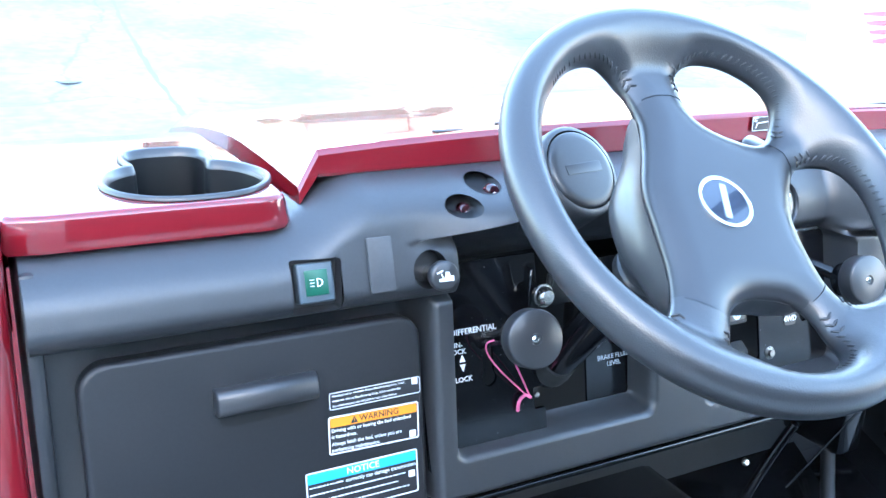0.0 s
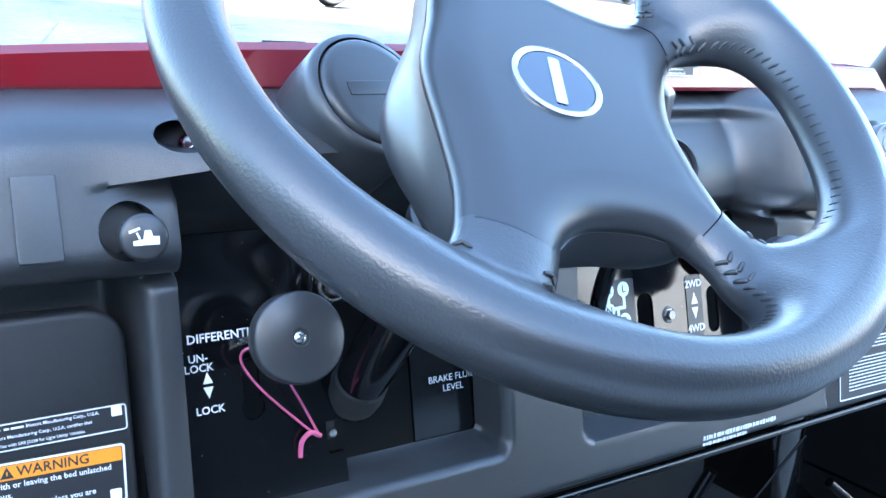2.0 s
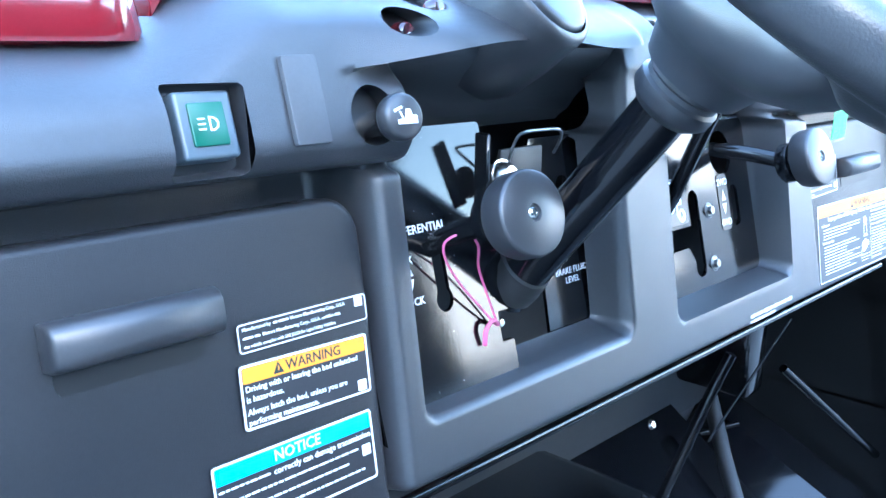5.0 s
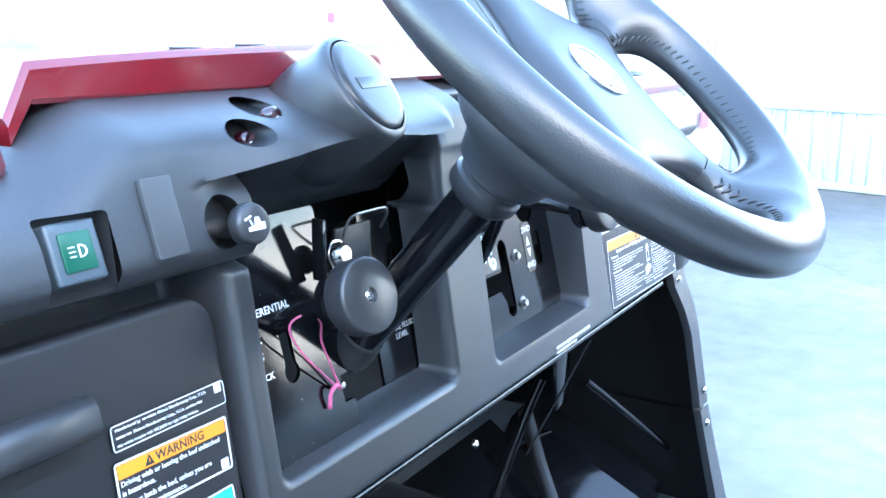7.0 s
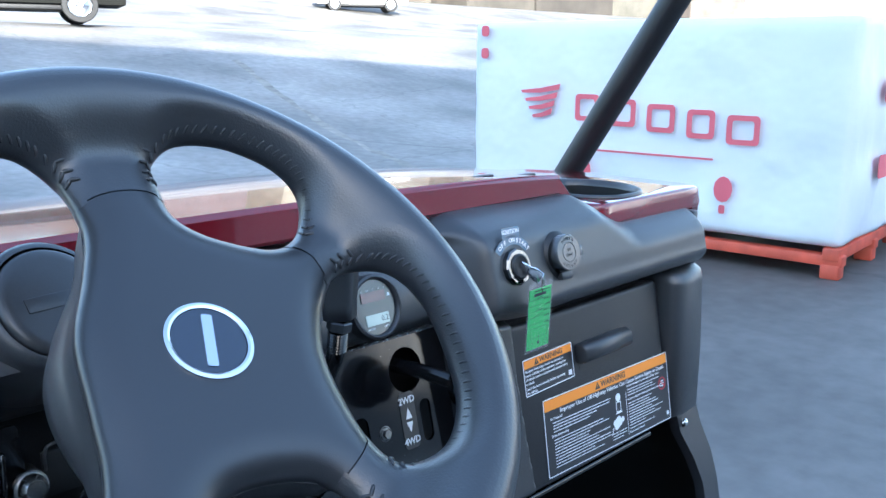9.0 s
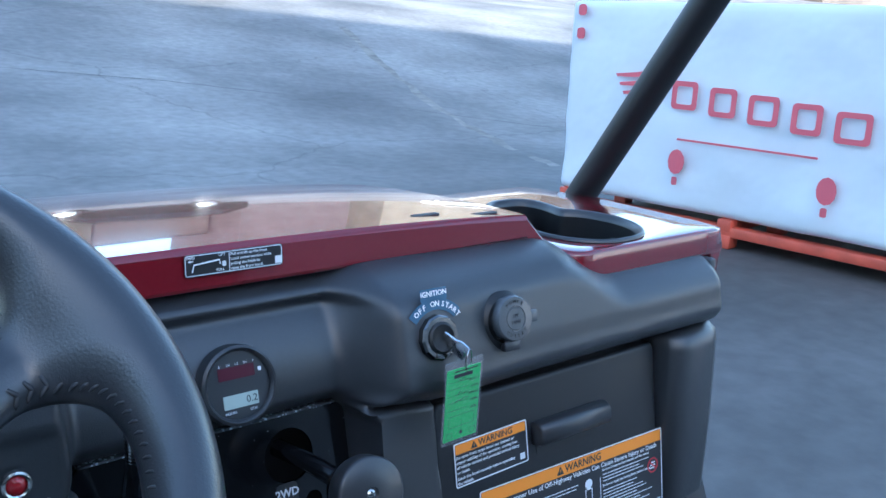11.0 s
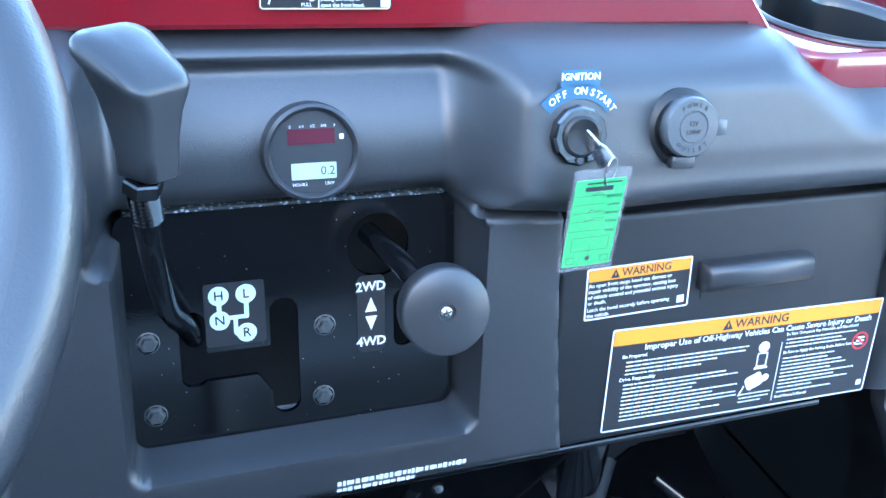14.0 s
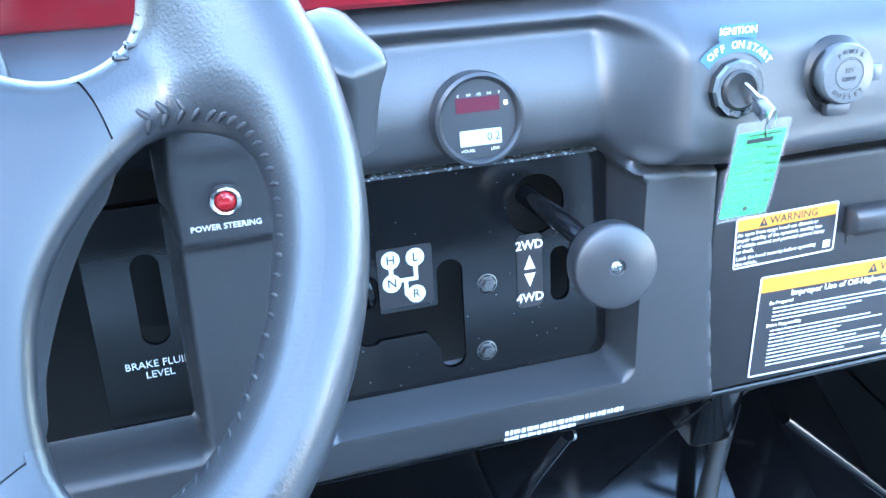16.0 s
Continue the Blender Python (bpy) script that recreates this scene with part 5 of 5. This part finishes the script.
b = text_bm("IGNITION", 0.0058, "CENTER", 0.0001, 0.00012)
bmesh.ops.translate(b, vec=(0, 0.0373, 0), verts=b.verts)
for word, a0 in (("OFF", -29), ("ON", 1), ("START", 34)):
    for k, ch in enumerate(word):
        a_ = a0 + (k - (len(word) - 1) / 2) * 8.6
        join(b, text_bm(ch, 0.0060, "CENTER", 0.0001, 0.00012), pose(0.029 * math.sin(radians(a_)), 0.029 * math.cos(radians(a_)), 0, 0, 0, -a_))
part("lettering", b, WHITE, dec, "", pose(0, 0, 0.0005))

# power outlet
po = thing("power_outlet", "round black power outlet with a grey moulded cap", "power outlet", facing(0.2955, -0.0440, 0.9695, 14, -3) @ Matrix.Diagonal((0.86, 0.86, 0.9, 1)))
part("flange", lathe([(0.0284, -0.002), (0.0287, 0.003), (0.0252, 0.006), (0.0232, 0.007), (0.0232, 0.011)], 48), WELL, po, "matt black flange", pose(-0.001, -0.002, 0), auto=50)
cap = part("cap", lathe([(0, 0.0185), (0.0105, 0.0185), (0.0110, 0.0178), (0.0118, 0.0178), (0.0123, 0.0185), (0.0205, 0.0182), (0.0218, 0.0168), (0.0222, 0.0145), (0.0222, 0.008)], 48), GREYCAP, po, "grey cap with moulded lettering", auto=40)
b = text_bm("12V", 0.0048, "CENTER", 0.0002, 0.00005)
bmesh.ops.translate(b, vec=(0, 0.0028, 0), verts=b.verts)
join(b, text_bm("120W", 0.0048, "CENTER", 0.0002, 0.00005), pose(0, -0.0034, 0))
for word, a0, sg in (("POWER", 0, 1), ("OUTLET", 180, -1)):
    for k, ch in enumerate(word):
        a_ = a0 + sg * (k - (len(word) - 1) / 2) * 17
        join(b, text_bm(ch, 0.0045, "CENTER", 0.0002, 0.00005), pose(0.0163 * math.sin(radians(a_)), 0.0163 * math.cos(radians(a_)), 0, 0, 0, -a_ + (180 if sg < 0 else 0)))
part("lettering", b, mat("shadowed_lettering", (0.008, 0.009, 0.01), 0.6), cap, "", pose(0, 0, 0.0186))
part("tab", box(0.009, 0.012, 0.003, 0.001, 2, (0.0262, -0.001, 0.0135)), GREYCAP, po)
part("hinge", box(0.020, 0.010, 0.008, 0.002, 2, (-0.001, -0.0262, 0.0085)), SMOOTH, po)

# key and tag
key_ = thing("ignition_key", "steel ignition key in the switch with a split ring", "key", facing(0.2192, -0.0460, 0.9675, 15))
b = slab([(-0.0035, 0.0), (0.0035, 0.0), (0.0045, 0.012), (0.0065, 0.016), (0.0065, 0.026), (-0.0065, 0.026), (-0.0065, 0.016), (-0.0045, 0.012)], 0.002, 0.0004, 2)
bmesh.ops.translate(b, vec=(0, 0, -0.001), verts=b.verts)
part("blade", b, SILVER, key_, "", pose(0.002, 0.002, 0.011, 0, 0, -153) @ pose(0, 0, 0, 38, 0, 0) @ pose(0, 0, 0, 0, 62, 0) @ Matrix.Diagonal((0.95, 0.92, 1.0, 1)))
kring = [(0.006 * math.cos(a_), 0, 0.009 * math.sin(a_)) for a_ in (2 * math.pi * k / 20 for k in range(21))]
ringob = part("split_ring", tube([(x, y, z) for x, y, z in kring], 0.0007, 6), CHROME, key_, "steel split ring")
ringob.matrix_basis = key_.matrix_basis.inverted() @ pose(0.2310, -0.0765, 0.9560, 0, 0, 30)
tag = thing("key_tag", "green paper key tag with handwriting in a clear sleeve", "key tag", facing(0.2260, -0.0765, 0.9240, -3, 0) @ pose(0, 0, 0, 0, 0, 1.5) @ Matrix.Diagonal((0.97, 0.96, 1, 1)))
part("card", slab(rrect(0.0345, 0.063, 0.001, 3), 0.0006), GREEN, tag, "green card", pose(0, -0.002, -0.0003))
part("sleeve", slab(rrect(0.0385, 0.0735, 0.0015, 3), 0.0012), CLEAR, tag, "clear vinyl sleeve", pose(0, 0, -0.0006))
b = None
for word, yy in (("YEAR", -0.0075), ("MAKE", -0.0005), ("MODEL", 0.0055), ("BODY", 0.0115), ("COLOR", 0.0175)):
    b = join(b, text_bm(word, 0.0030, "LEFT", 0.0001), pose(0.0155, yy, 0, 0, 0, 180))
    join(b, slab(rrect(0.021, 0.0003, 0.0001, 1), 0.0001), pose(-0.0055, yy - 0.0012 + 0.0024, 0))
for k in range(4):
    join(b, slab(rrect(0.026 if k == 0 else 0.0003, 0.0003 if k == 0 else 0.010, 0.0001, 1), 0.0001), pose((0, -0.013, 0.013, 0)[k], (-0.0115, -0.0165, -0.0165, -0.0215)[k], 0))
join(b, slab(rrect(0.026, 0.0003, 0.0001, 1), 0.0001), pose(0, -0.0215, 0))
join(b, slab(rrect(0.019, 0.0032, 0.0004, 2), 0.0001), pose(-0.001, 0.0235, 0))
join(b, slab(rrect(0.024, 0.0010, 0.0002, 2), 0.0001), pose(0.002, 0.0275, 0))
rnd = random.Random(5)
for yy, n_ in ((0.0005, 6), (0.0068, 5), (0.0188, 5)):
    pts = [(0.006 - 0.003 * k + rnd.uniform(-0.0004, 0.0004), yy + rnd.uniform(-0.0004, 0.0026), 0.0002) for k in range(n_)]
    join(b, tube(pts, 0.00022, 4, 4))
for xx in (-0.012, 0.012):
    join(b, ring_plate(rrect(0.006, 0.005, 0.0003, 2), rrect(0.0054, 0.0044, 0.0003, 2), 0.0001), pose(xx, -0.0285, 0))
join(b, lathe([(0, 0.0001), (0.0018, 0.0001)], 16), pose(0, -0.0275, 0))
join(b, lathe([(0, 0.0001), (0.0014, 0.0001)], 16), pose(0.001, 0.0335, 0))
part("writing", b, INK, tag, "dark printed headings and strokes", pose(0, 0, 0.0008))


# ---- labels ----
def word_bars(b, x0, x1, y, h, slot, rnd, gap=0.0007):
    x = x0
    while x < x1 - 0.002:
        w = min(rnd.uniform(0.0018, 0.0075), x1 - x)
        join(b, slab(rrect(w, h, h * 0.2, 1), 0.0001), pose(x + w / 2, y, 0.0003), slot)
        x += w + gap


def code_square(b, x, y, s_, slot_w, slot_d, rnd):
    """A plain pale square."""
    join(b, slab(rrect(s_, s_, 0.0003, 1), 0.00012), pose(x, y, 0.0003), slot_w)


def triangle(b, x, y, s_, slot, slot2):
    join(b, slab([(-s_ / 2, -s_ * 0.42), (s_ / 2, -s_ * 0.42), (0, s_ * 0.5)], 0.0001), pose(x, y, 0.0006), slot)
    join(b, slab(rrect(s_ * 0.09, s_ * 0.36, s_ * 0.03, 1), 0.0001), pose(x, y - s_ * 0.02, 0.0008), slot2)


def label_sheet(name, text_label, m, w, h, head=None, head_h=0.0, head_word="", lines=(), extra=None, seed=1, border=0.0012, mats=None, head_size=None):
    """A printed vinyl label: black sheet, white border, coloured head and lines of text.
    lines: (x, y, size, words); without words a row of bars, x and size being its start and end."""
    slots = [LABELBLACK, WHITE, head or LABELBLACK, INK, REDINK]
    b = {0: slab(rrect(w, h, 0.002, 3), 0.0003)}
    join(b, ring_plate(rrect(w - 0.001, h - 0.001, 0.002, 3), rrect(w - 0.001 - 2 * border, h - 0.001 - 2 * border, 0.0012, 3), 0.00015), pose(0, 0, 0.0002), 1)
    rnd = random.Random(seed)
    if head:
        join(b, slab(rrect(w - 0.002 - 2 * border, head_h, 0.0005, 2), 0.00015), pose(0, h / 2 - 0.0008 - border - head_h / 2, 0.0002), 2)
        hs = head_size or head_h * 0.95
        yy = h / 2 - 0.0008 - border - head_h / 2
        if head_word == "NOTICE":
            join(b, text_bm(head_word, hs, "CENTER", 0.0001, hs * 0.01), pose(0, yy, 0.0005), 1)
        else:
            join(b, text_bm(head_word, hs, "CENTER", 0.0001, hs * 0.012), pose(hs * 0.6, yy, 0.0005), 3)
            triangle(b, -hs * 2.45, yy, hs * 0.9, 3, 2)
    for x, y, size, words in lines:
        if words:
            join(b, text_bm(words, size, "LEFT", 0.0001, size * 0.012), pose(x, y, 0.0004), 1)
        else:
            word_bars(b, x, size, y, 0.0011, 1, rnd)
    if extra:
        extra(b, rnd)
    ob = thing(name, text_label, "label", m)
    for slot, pname in enumerate(("sheet", "white_print", "header", "header_print", "red_print")):
        if slot in b:
            part(pname, b[slot], slots[slot], ob, auto=30)
    return ob


def on_left(x, z):
    return facing(x, -0.0543 + 0.167 * (z - 0.804), z, 9.5)


def on_right(x, z):
    return facing(x, -0.0413 + 0.167 * (z - 0.807), z, 9.5)


def bars_only(rows):
    return [(x0, y, x1, "") for x0, x1, y in rows]


label_sheet("maker_label", "small black maker's label with three lines of white print", on_left(-0.411, 0.8425), 0.0835, 0.0155,
            lines=[(-0.0385, 0.0043, 0.0025, "Manufactured by"), (-0.0095, 0.0043, 0.0025, "Motors Manufacturing Corp., U.S.A."), (-0.0270, 0.0, 0.0025, "Motors Manufacturing Corp., U.S.A. certifies that"), (-0.0385, -0.0043, 0.0023, "this vehicle complies with SAE J2258 for Light Utility Vehicles.")] + bars_only(((-0.0200, -0.0105, 0.0043), (-0.0385, -0.0280, 0.0))), extra=lambda b, r: code_square(b, 0.036, 0.0038, 0.0055, 1, 0, r), border=0.0007)
label_sheet("bed_warning_label", "orange and black warning label about latching the bed", on_left(-0.4137, 0.8130) @ pose(0, 0, 0, 0, 0, -1.3), 0.083, 0.0335, ORANGE, 0.0078, "WARNING",
            [(-0.0385, 0.0040, 0.0043, "Driving with or leaving the bed unlatched"), (-0.0385, -0.0012, 0.0043, "is hazardous."), (-0.0385, -0.0075, 0.0043, "Always latch the bed, unless you are"), (-0.0385, -0.0127, 0.0043, "performing maintenance.")],
            lambda b, r: code_square(b, 0.035, -0.0115, 0.006, 1, 0, r), 3)
label_sheet("transmission_notice_label", "blue and black notice label about transmission damage", on_left(-0.4262, 0.7675), 0.102, 0.040, BLUE, 0.0085, "NOTICE",
            [(-0.016, 0.0062, 0.0046, "correctly can damage transmission.")] + bars_only(((-0.048, -0.018, 0.0062), (-0.048, 0.040, 0.0), (-0.048, 0.034, -0.006), (-0.048, 0.042, -0.012))),
            lambda b, r: code_square(b, 0.0445, -0.002, 0.006, 1, 0, r), 4)
label_sheet("hood_warning_label", "orange and black warning label about latching the hood", on_right(0.3010, 0.8412) @ pose(0, 0, 0, 0, 0, 1.2) @ Matrix.Diagonal((1, 0.97, 1, 1)), 0.087, 0.0415, ORANGE, 0.0088, "WARNING",
            [(-0.041, 0.0068, 0.0040, "An open front cargo hood can distract or"), (-0.041, 0.0023, 0.0040, "impair visibility of the operator, causing loss"), (-0.041, -0.0022, 0.0040, "of vehicle control and potential serious injury"), (-0.041, -0.0067, 0.0040, "or death."), (-0.041, -0.0122, 0.0040, "Latch the hood securely before operating"), (-0.041, -0.0167, 0.0040, "the vehicle.")],
            lambda b, r: code_square(b, 0.036, -0.0135, 0.006, 1, 0, r), 5)


def big_extra(b, rnd):
    join(b, slab(rrect(0.0008, 0.055, 0.0003, 1), 0.0001), pose(0.030, -0.0125, 0.0004), 1)
    # plain rider-less figure blocks
    join(b, lathe([(0, 0.0001), (0.0052, 0.0001)], 20), pose(0.013, 0.0125, 0.0004), 1)
    join(b, ring_plate(rrect(0.010, 0.013, 0.001, 2), rrect(0.0078, 0.0108, 0.0008, 2), 0.0001), pose(0.013, 0.001, 0.0004), 1)
    join(b, slab(rrect(0.013, 0.0018, 0.0004, 1), 0.0001), pose(0.013, -0.0065, 0.0005), 1)
    join(b, slab(rrect(0.016, 0.013, 0.003, 3), 0.0001), pose(0.009, -0.0185, 0.0004, 0, 0, 24), 1)
    join(b, lathe([(0, 0.0001), (0.0035, 0.0001)], 16), pose(0.0195, -0.0165, 0.0004), 1)
    join(b, slab(rrect(0.0014, 0.010, 0.0005, 1), 0.0001), pose(-0.002, -0.0265, 0.0004, 0, 0, -25), 1)
    ro = [(0.0085 * math.cos(2 * math.pi * k / 28), 0.0085 * math.sin(2 * math.pi * k / 28)) for k in range(28)]
    ri = [(x * 0.8, y * 0.8) for x, y in ro]
    join(b, ring_plate(ro, ri, 0.0001), pose(0.111, 0.006, 0.0005), 4)
    for yy in (0.003, 0.0, -0.003):
        join(b, slab(rrect(0.008, 0.0016, 0.0003, 1), 0.0001), pose(0.111, 0.006 + yy, 0.0005), 1)
    join(b, slab(rrect(0.015, 0.0014, 0.0003, 1), 0.0001), pose(0.111, 0.006, 0.0008, 0, 0, -40), 4)
    code_square(b, 0.120, -0.036, 0.005, 1, 0, rnd)


rows = [(-0.108, 0.0, 0.0225), (-0.108, -0.015, 0.0190), (-0.112, 0.000, 0.0155), (-0.112, -0.002, 0.0120), (-0.112, -0.03, 0.0085), (-0.112, -0.045, 0.0050),
        (-0.112, -0.020, -0.0045), (-0.112, -0.008, -0.0080), (-0.112, -0.045, -0.0115), (-0.112, -0.05, -0.0150), (-0.112, -0.006, -0.0185), (-0.112, -0.03, -0.0220), (-0.112, -0.006, -0.0255), (-0.112, -0.004, -0.0290), (-0.112, -0.04, -0.0325), (-0.112, -0.02, -0.0360),
        (-0.003, 0.027, -0.0300), (-0.003, 0.026, -0.0335), (-0.003, 0.02, -0.0370),
        (0.034, 0.105, 0.0165), (0.034, 0.092, 0.0130), (0.034, 0.098, 0.0095), (0.034, 0.088, -0.0010), (0.034, 0.080, -0.0045), (0.034, 0.095, -0.0080), (0.034, 0.10, -0.0115), (0.034, 0.085, -0.0150), (0.034, 0.11, -0.0185), (0.034, 0.09, -0.0220), (0.034, 0.105, -0.0255), (0.034, 0.07, -0.0290), (0.034, 0.09, -0.0330)]
label_sheet("vehicle_use_warning_label", "large orange and black warning label with two columns of print", on_right(0.4095, 0.7665) @ pose(0, 0, 0, 0, 0, -1.1) @ Matrix.Diagonal((1, 0.945, 1, 1)), 0.254, 0.091, ORANGE, 0.0125, "WARNING",
            [(-0.098, 0.0270, 0.0072, "Improper Use of Off-Highway Vehicles Can Cause Severe Injury or Death"), (-0.116, 0.0205, 0.0042, "Be Prepared"), (-0.116, 0.0005, 0.0042, "Drive Responsibly"), (0.033, 0.0215, 0.0036, "Be Sure Occupants Pay Attention and Plan Ahead"), (0.033, 0.0045, 0.0036, "Be Sure to Apply the Parking Brake Before Leaving"), (0.033, -0.0375, 0.0036, "Read Owner's Manual")] + bars_only(rows[2:]),
            big_extra, 6, head_size=0.0105)


def sticker_extra(b, rnd):
    join(b, slab(rrect(0.0006, 0.0135, 0.0002, 1), 0.0001), pose(-0.0045, 0, 0.0004), 1)
    join(b, tube([(-0.0325, -0.0045, 0.0005), (-0.031, 0.0005, 0.0005), (-0.012, 0.0022, 0.0005), (-0.0115, -0.0008, 0.0005)], 0.0006, 5), None, 1)
    join(b, slab([(-0.002, 0), (0, 0.0013), (0, 0.0005), (0.002, 0.0005), (0.002, -0.0005), (0, -0.0005), (0, -0.0013)][::-1], 0.0001), pose(-0.0335, 0.0032, 0.0004), 1)
    join(b, slab(rrect(0.003, 0.004, 0.001, 2), 0.0001), pose(-0.0085, -0.001, 0.0004), 1)
    code_square(b, 0.0345, -0.0035, 0.0055, 1, 0, rnd)


label_sheet("hood_lift_label", "small black and white label about lifting the hood", facing(0.080, LIPY - 0.0032, 1.0352, 4), 0.076, 0.0158,
            lines=[(-0.0365, 0.0055, 0.0028, "FWD"), (-0.0125, 0.0055, 0.0028, "LIFT"), (-0.0145, -0.0050, 0.0028, "PULL"), (-0.0035, 0.0050, 0.0030, "Pull and lift up the front"), (-0.0035, 0.0016, 0.0030, "hood center portion while"), (-0.0035, -0.0018, 0.0030, "pulling the knob to"), (-0.0035, -0.0052, 0.0030, "open the front hood.")],
            extra=sticker_extra, border=0.0006)

# shift pattern and drive labels on the plate
b = slab(rrect(0.037, 0.041, 0.002, 3), 0.0003)
for k, (x, y, ch) in enumerate(((-0.0095, 0.0125, "H"), (0.0070, 0.0125, "L"), (-0.0095, -0.0035, "N"), (0.0065, -0.0130, "R"))):
    join(b, lathe([(0, 0.0001), (0.0062, 0.0001)], 24), pose(x, y, 0.0003), 1)
    join(b, text_bm(ch, 0.0085, "CENTER", 0.0001, 0.0001), pose(x, y, 0.0007), 0)
for x, y, w, h in ((-0.0095, 0.0045, 0.0028, 0.010), (0.0070, 0.003, 0.0028, 0.012), (0.0, -0.0022, 0.016, 0.0026), (0.0, -0.008, 0.0026, 0.010), (0.003, -0.0130, 0.007, 0.0026)):
    join(b, slab(rrect(w, h, 0.0003, 1), 0.0001), pose(x, y, 0.00028), 1)
solid("shift_pattern_label", b, [LABELBLACK, mat("pale_cyan_print", (0.62, 0.78, 0.80), 0.5)], "black label with a pale gear shift pattern H L N R", "label", facing(0.0215, plate_y(0.8465) - 0.0004, 0.8465, PLEAN))
b = slab(rrect(0.0185, 0.053, 0.004, 4), 0.0003)
for word, y in (("2WD", 0.0187), ("4WD", -0.0195)):
    join(b, text_bm(word, 0.0088, "CENTER", 0.0001, 0.0002), pose(0, y, 0.0004), 1)
join(b, slab([(-0.004, 0.0015), (0.004, 0.0015), (0, 0.0115)], 0.0001), pose(0, 0, 0.0003), 1)
join(b, slab([(-0.004, -0.0015), (0, -0.0115), (0.004, -0.0015)], 0.0001), pose(0, 0, 0.0003), 1)
solid("drive_mode_label", b, [LABELBLACK, WHITE], "black label with white arrows between 2WD and 4WD", "label", facing(0.1085, plate_y(0.836) - 0.0004, 0.836, PLEAN))
b = text_bm("DIFFERENTIAL", 0.0075, "CENTER", 0.0001, 0.0001)
bmesh.ops.translate(b, vec=(0.009, 0.0155, 0), verts=b.verts)
for word, x, y in (("UN-", -0.009, 0.004), ("LOCK", -0.009, -0.002), ("LOCK", -0.0045, -0.0275)):
    join(b, text_bm(word, 0.0066, "CENTER", 0.0001, 0.0001), pose(x, y, 0))
join(b, slab([(-0.003, -0.0135), (0.003, -0.0135), (0, -0.0065)], 0.0001), pose(-0.0045, 0.002, 0))
join(b, slab([(-0.003, -0.0155), (0, -0.0225), (0.003, -0.0155)], 0.0001), pose(-0.0045, 0.002, 0))
solid("differential_lettering", b, WHITE, "white differential lock lettering on the black plate", "label", facing(-0.3140, dp_y(0.857) - 0.0004, 0.857, 14.6))
b = text_bm("BRAKE FLUID", 0.0068, "CENTER", 0.0001)
join(b, text_bm("LEVEL", 0.0068, "CENTER", 0.0001), pose(0, -0.0072, 0))
solid("brake_fluid_lettering", b, WHITE, "white brake fluid level lettering on the black panel", "label", facing(-0.1385, -0.0216, 0.8155, 11.3))
b = text_bm("POWER STEERING", 0.0047, "CENTER", 0.0001, 0.0001)
solid("power_steering_lettering", b, WHITE, "white power steering lettering under the red lamp", "label", facing(-0.0885, float(dash_y(np.array(-0.0885), np.array(0.9215))) - 0.0012, 0.9215, 6))
b = bmesh.new()
rnd = random.Random(9)
for row, x1, tall in ((0.0030, 0.090, 0.0046), (-0.0024, 0.052, 0.0034)):
    x = 0.0
    while x < x1:
        w = rnd.uniform(0.0015, 0.004)
        join(b, slab(rrect(w, tall * rnd.uniform(0.7, 1.0), 0.0003, 1), 0.0001), pose(x, row, 0))
        x += w + 0.0006
solid("lower_edge_lettering", b, WHITE, "worn white lettering along the dash's lower edge", "label", facing(0.078, -0.0705, 0.7375, 2))


# ---- parked cars ----
def parked_car(paint, label, m):
    car = thing("parked_car", label, "car", m, group="parked cars")
    side = [(-2.25, 0.35), (-2.28, 0.75), (-2.15, 0.95), (-1.55, 1.02), (-0.95, 1.45), (0.7, 1.55), (1.75, 1.45), (2.15, 1.0), (2.25, 0.8), (2.22, 0.35)]
    part("body", loft([[(x, y, z) for x, z in side] for y in (-0.86, -0.80, 0.80, 0.86)]), paint, car, auto=25)
    glass = [(-1.38, 1.04), (-0.90, 1.40), (0.68, 1.49), (1.62, 1.40), (1.92, 1.05)]
    for yy in (-0.868, 0.868):
        part("side_window", loft([[(x, yy - 0.004, z) for x, z in glass], [(x, yy + 0.004, z) for x, z in glass]]), CARGLASS, car)
    for xx in (-1.40, 1.38):
        for yy in (-0.80, 0.80):
            sg = 1 if yy > 0 else -1
            wh = part("wheel", lathe([(0, -0.10), (0.26, -0.10), (0.32, -0.08), (0.335, -0.03), (0.335, 0.05), (0.32, 0.09), (0.24, 0.10), (0.22, 0.07)], 36), TYRE, car, "", pose(xx, yy, 0.335, -90 * sg, 0, 0))
            part("wheel_rim", lathe([(0, 0.10), (0.05, 0.105), (0.08, 0.08), (0.20, 0.075), (0.225, 0.10)], 10), SILVER, wh)
    part("sill", box(2.2, 1.5, 0.12, 0.03, 2, (0, 0, 0.30)), DARK, car)
    for yy in (-0.6, 0.6):
        part("headlight", box(0.06, 0.32, 0.12, 0.03, 2, (-2.25, yy, 0.78)), CARGLASS, car)
        part("tail_light", box(0.05, 0.2, 0.2, 0.03, 2, (2.2, yy, 0.95)), DARKLENS, car)
    return car


parked_car(CARPAINT, "dark olive estate car parked across the yard", pose(6.75, 18.1, float(rise(0, 18.1)), 0, 0, -22))
parked_car(mat("pale_car_paint", (0.5, 0.5, 0.48), 0.25, coat=1.0), "pale car parked far across the yard", pose(30.5, 34.5, float(rise(0, 34.5)), 0, 0, -35))
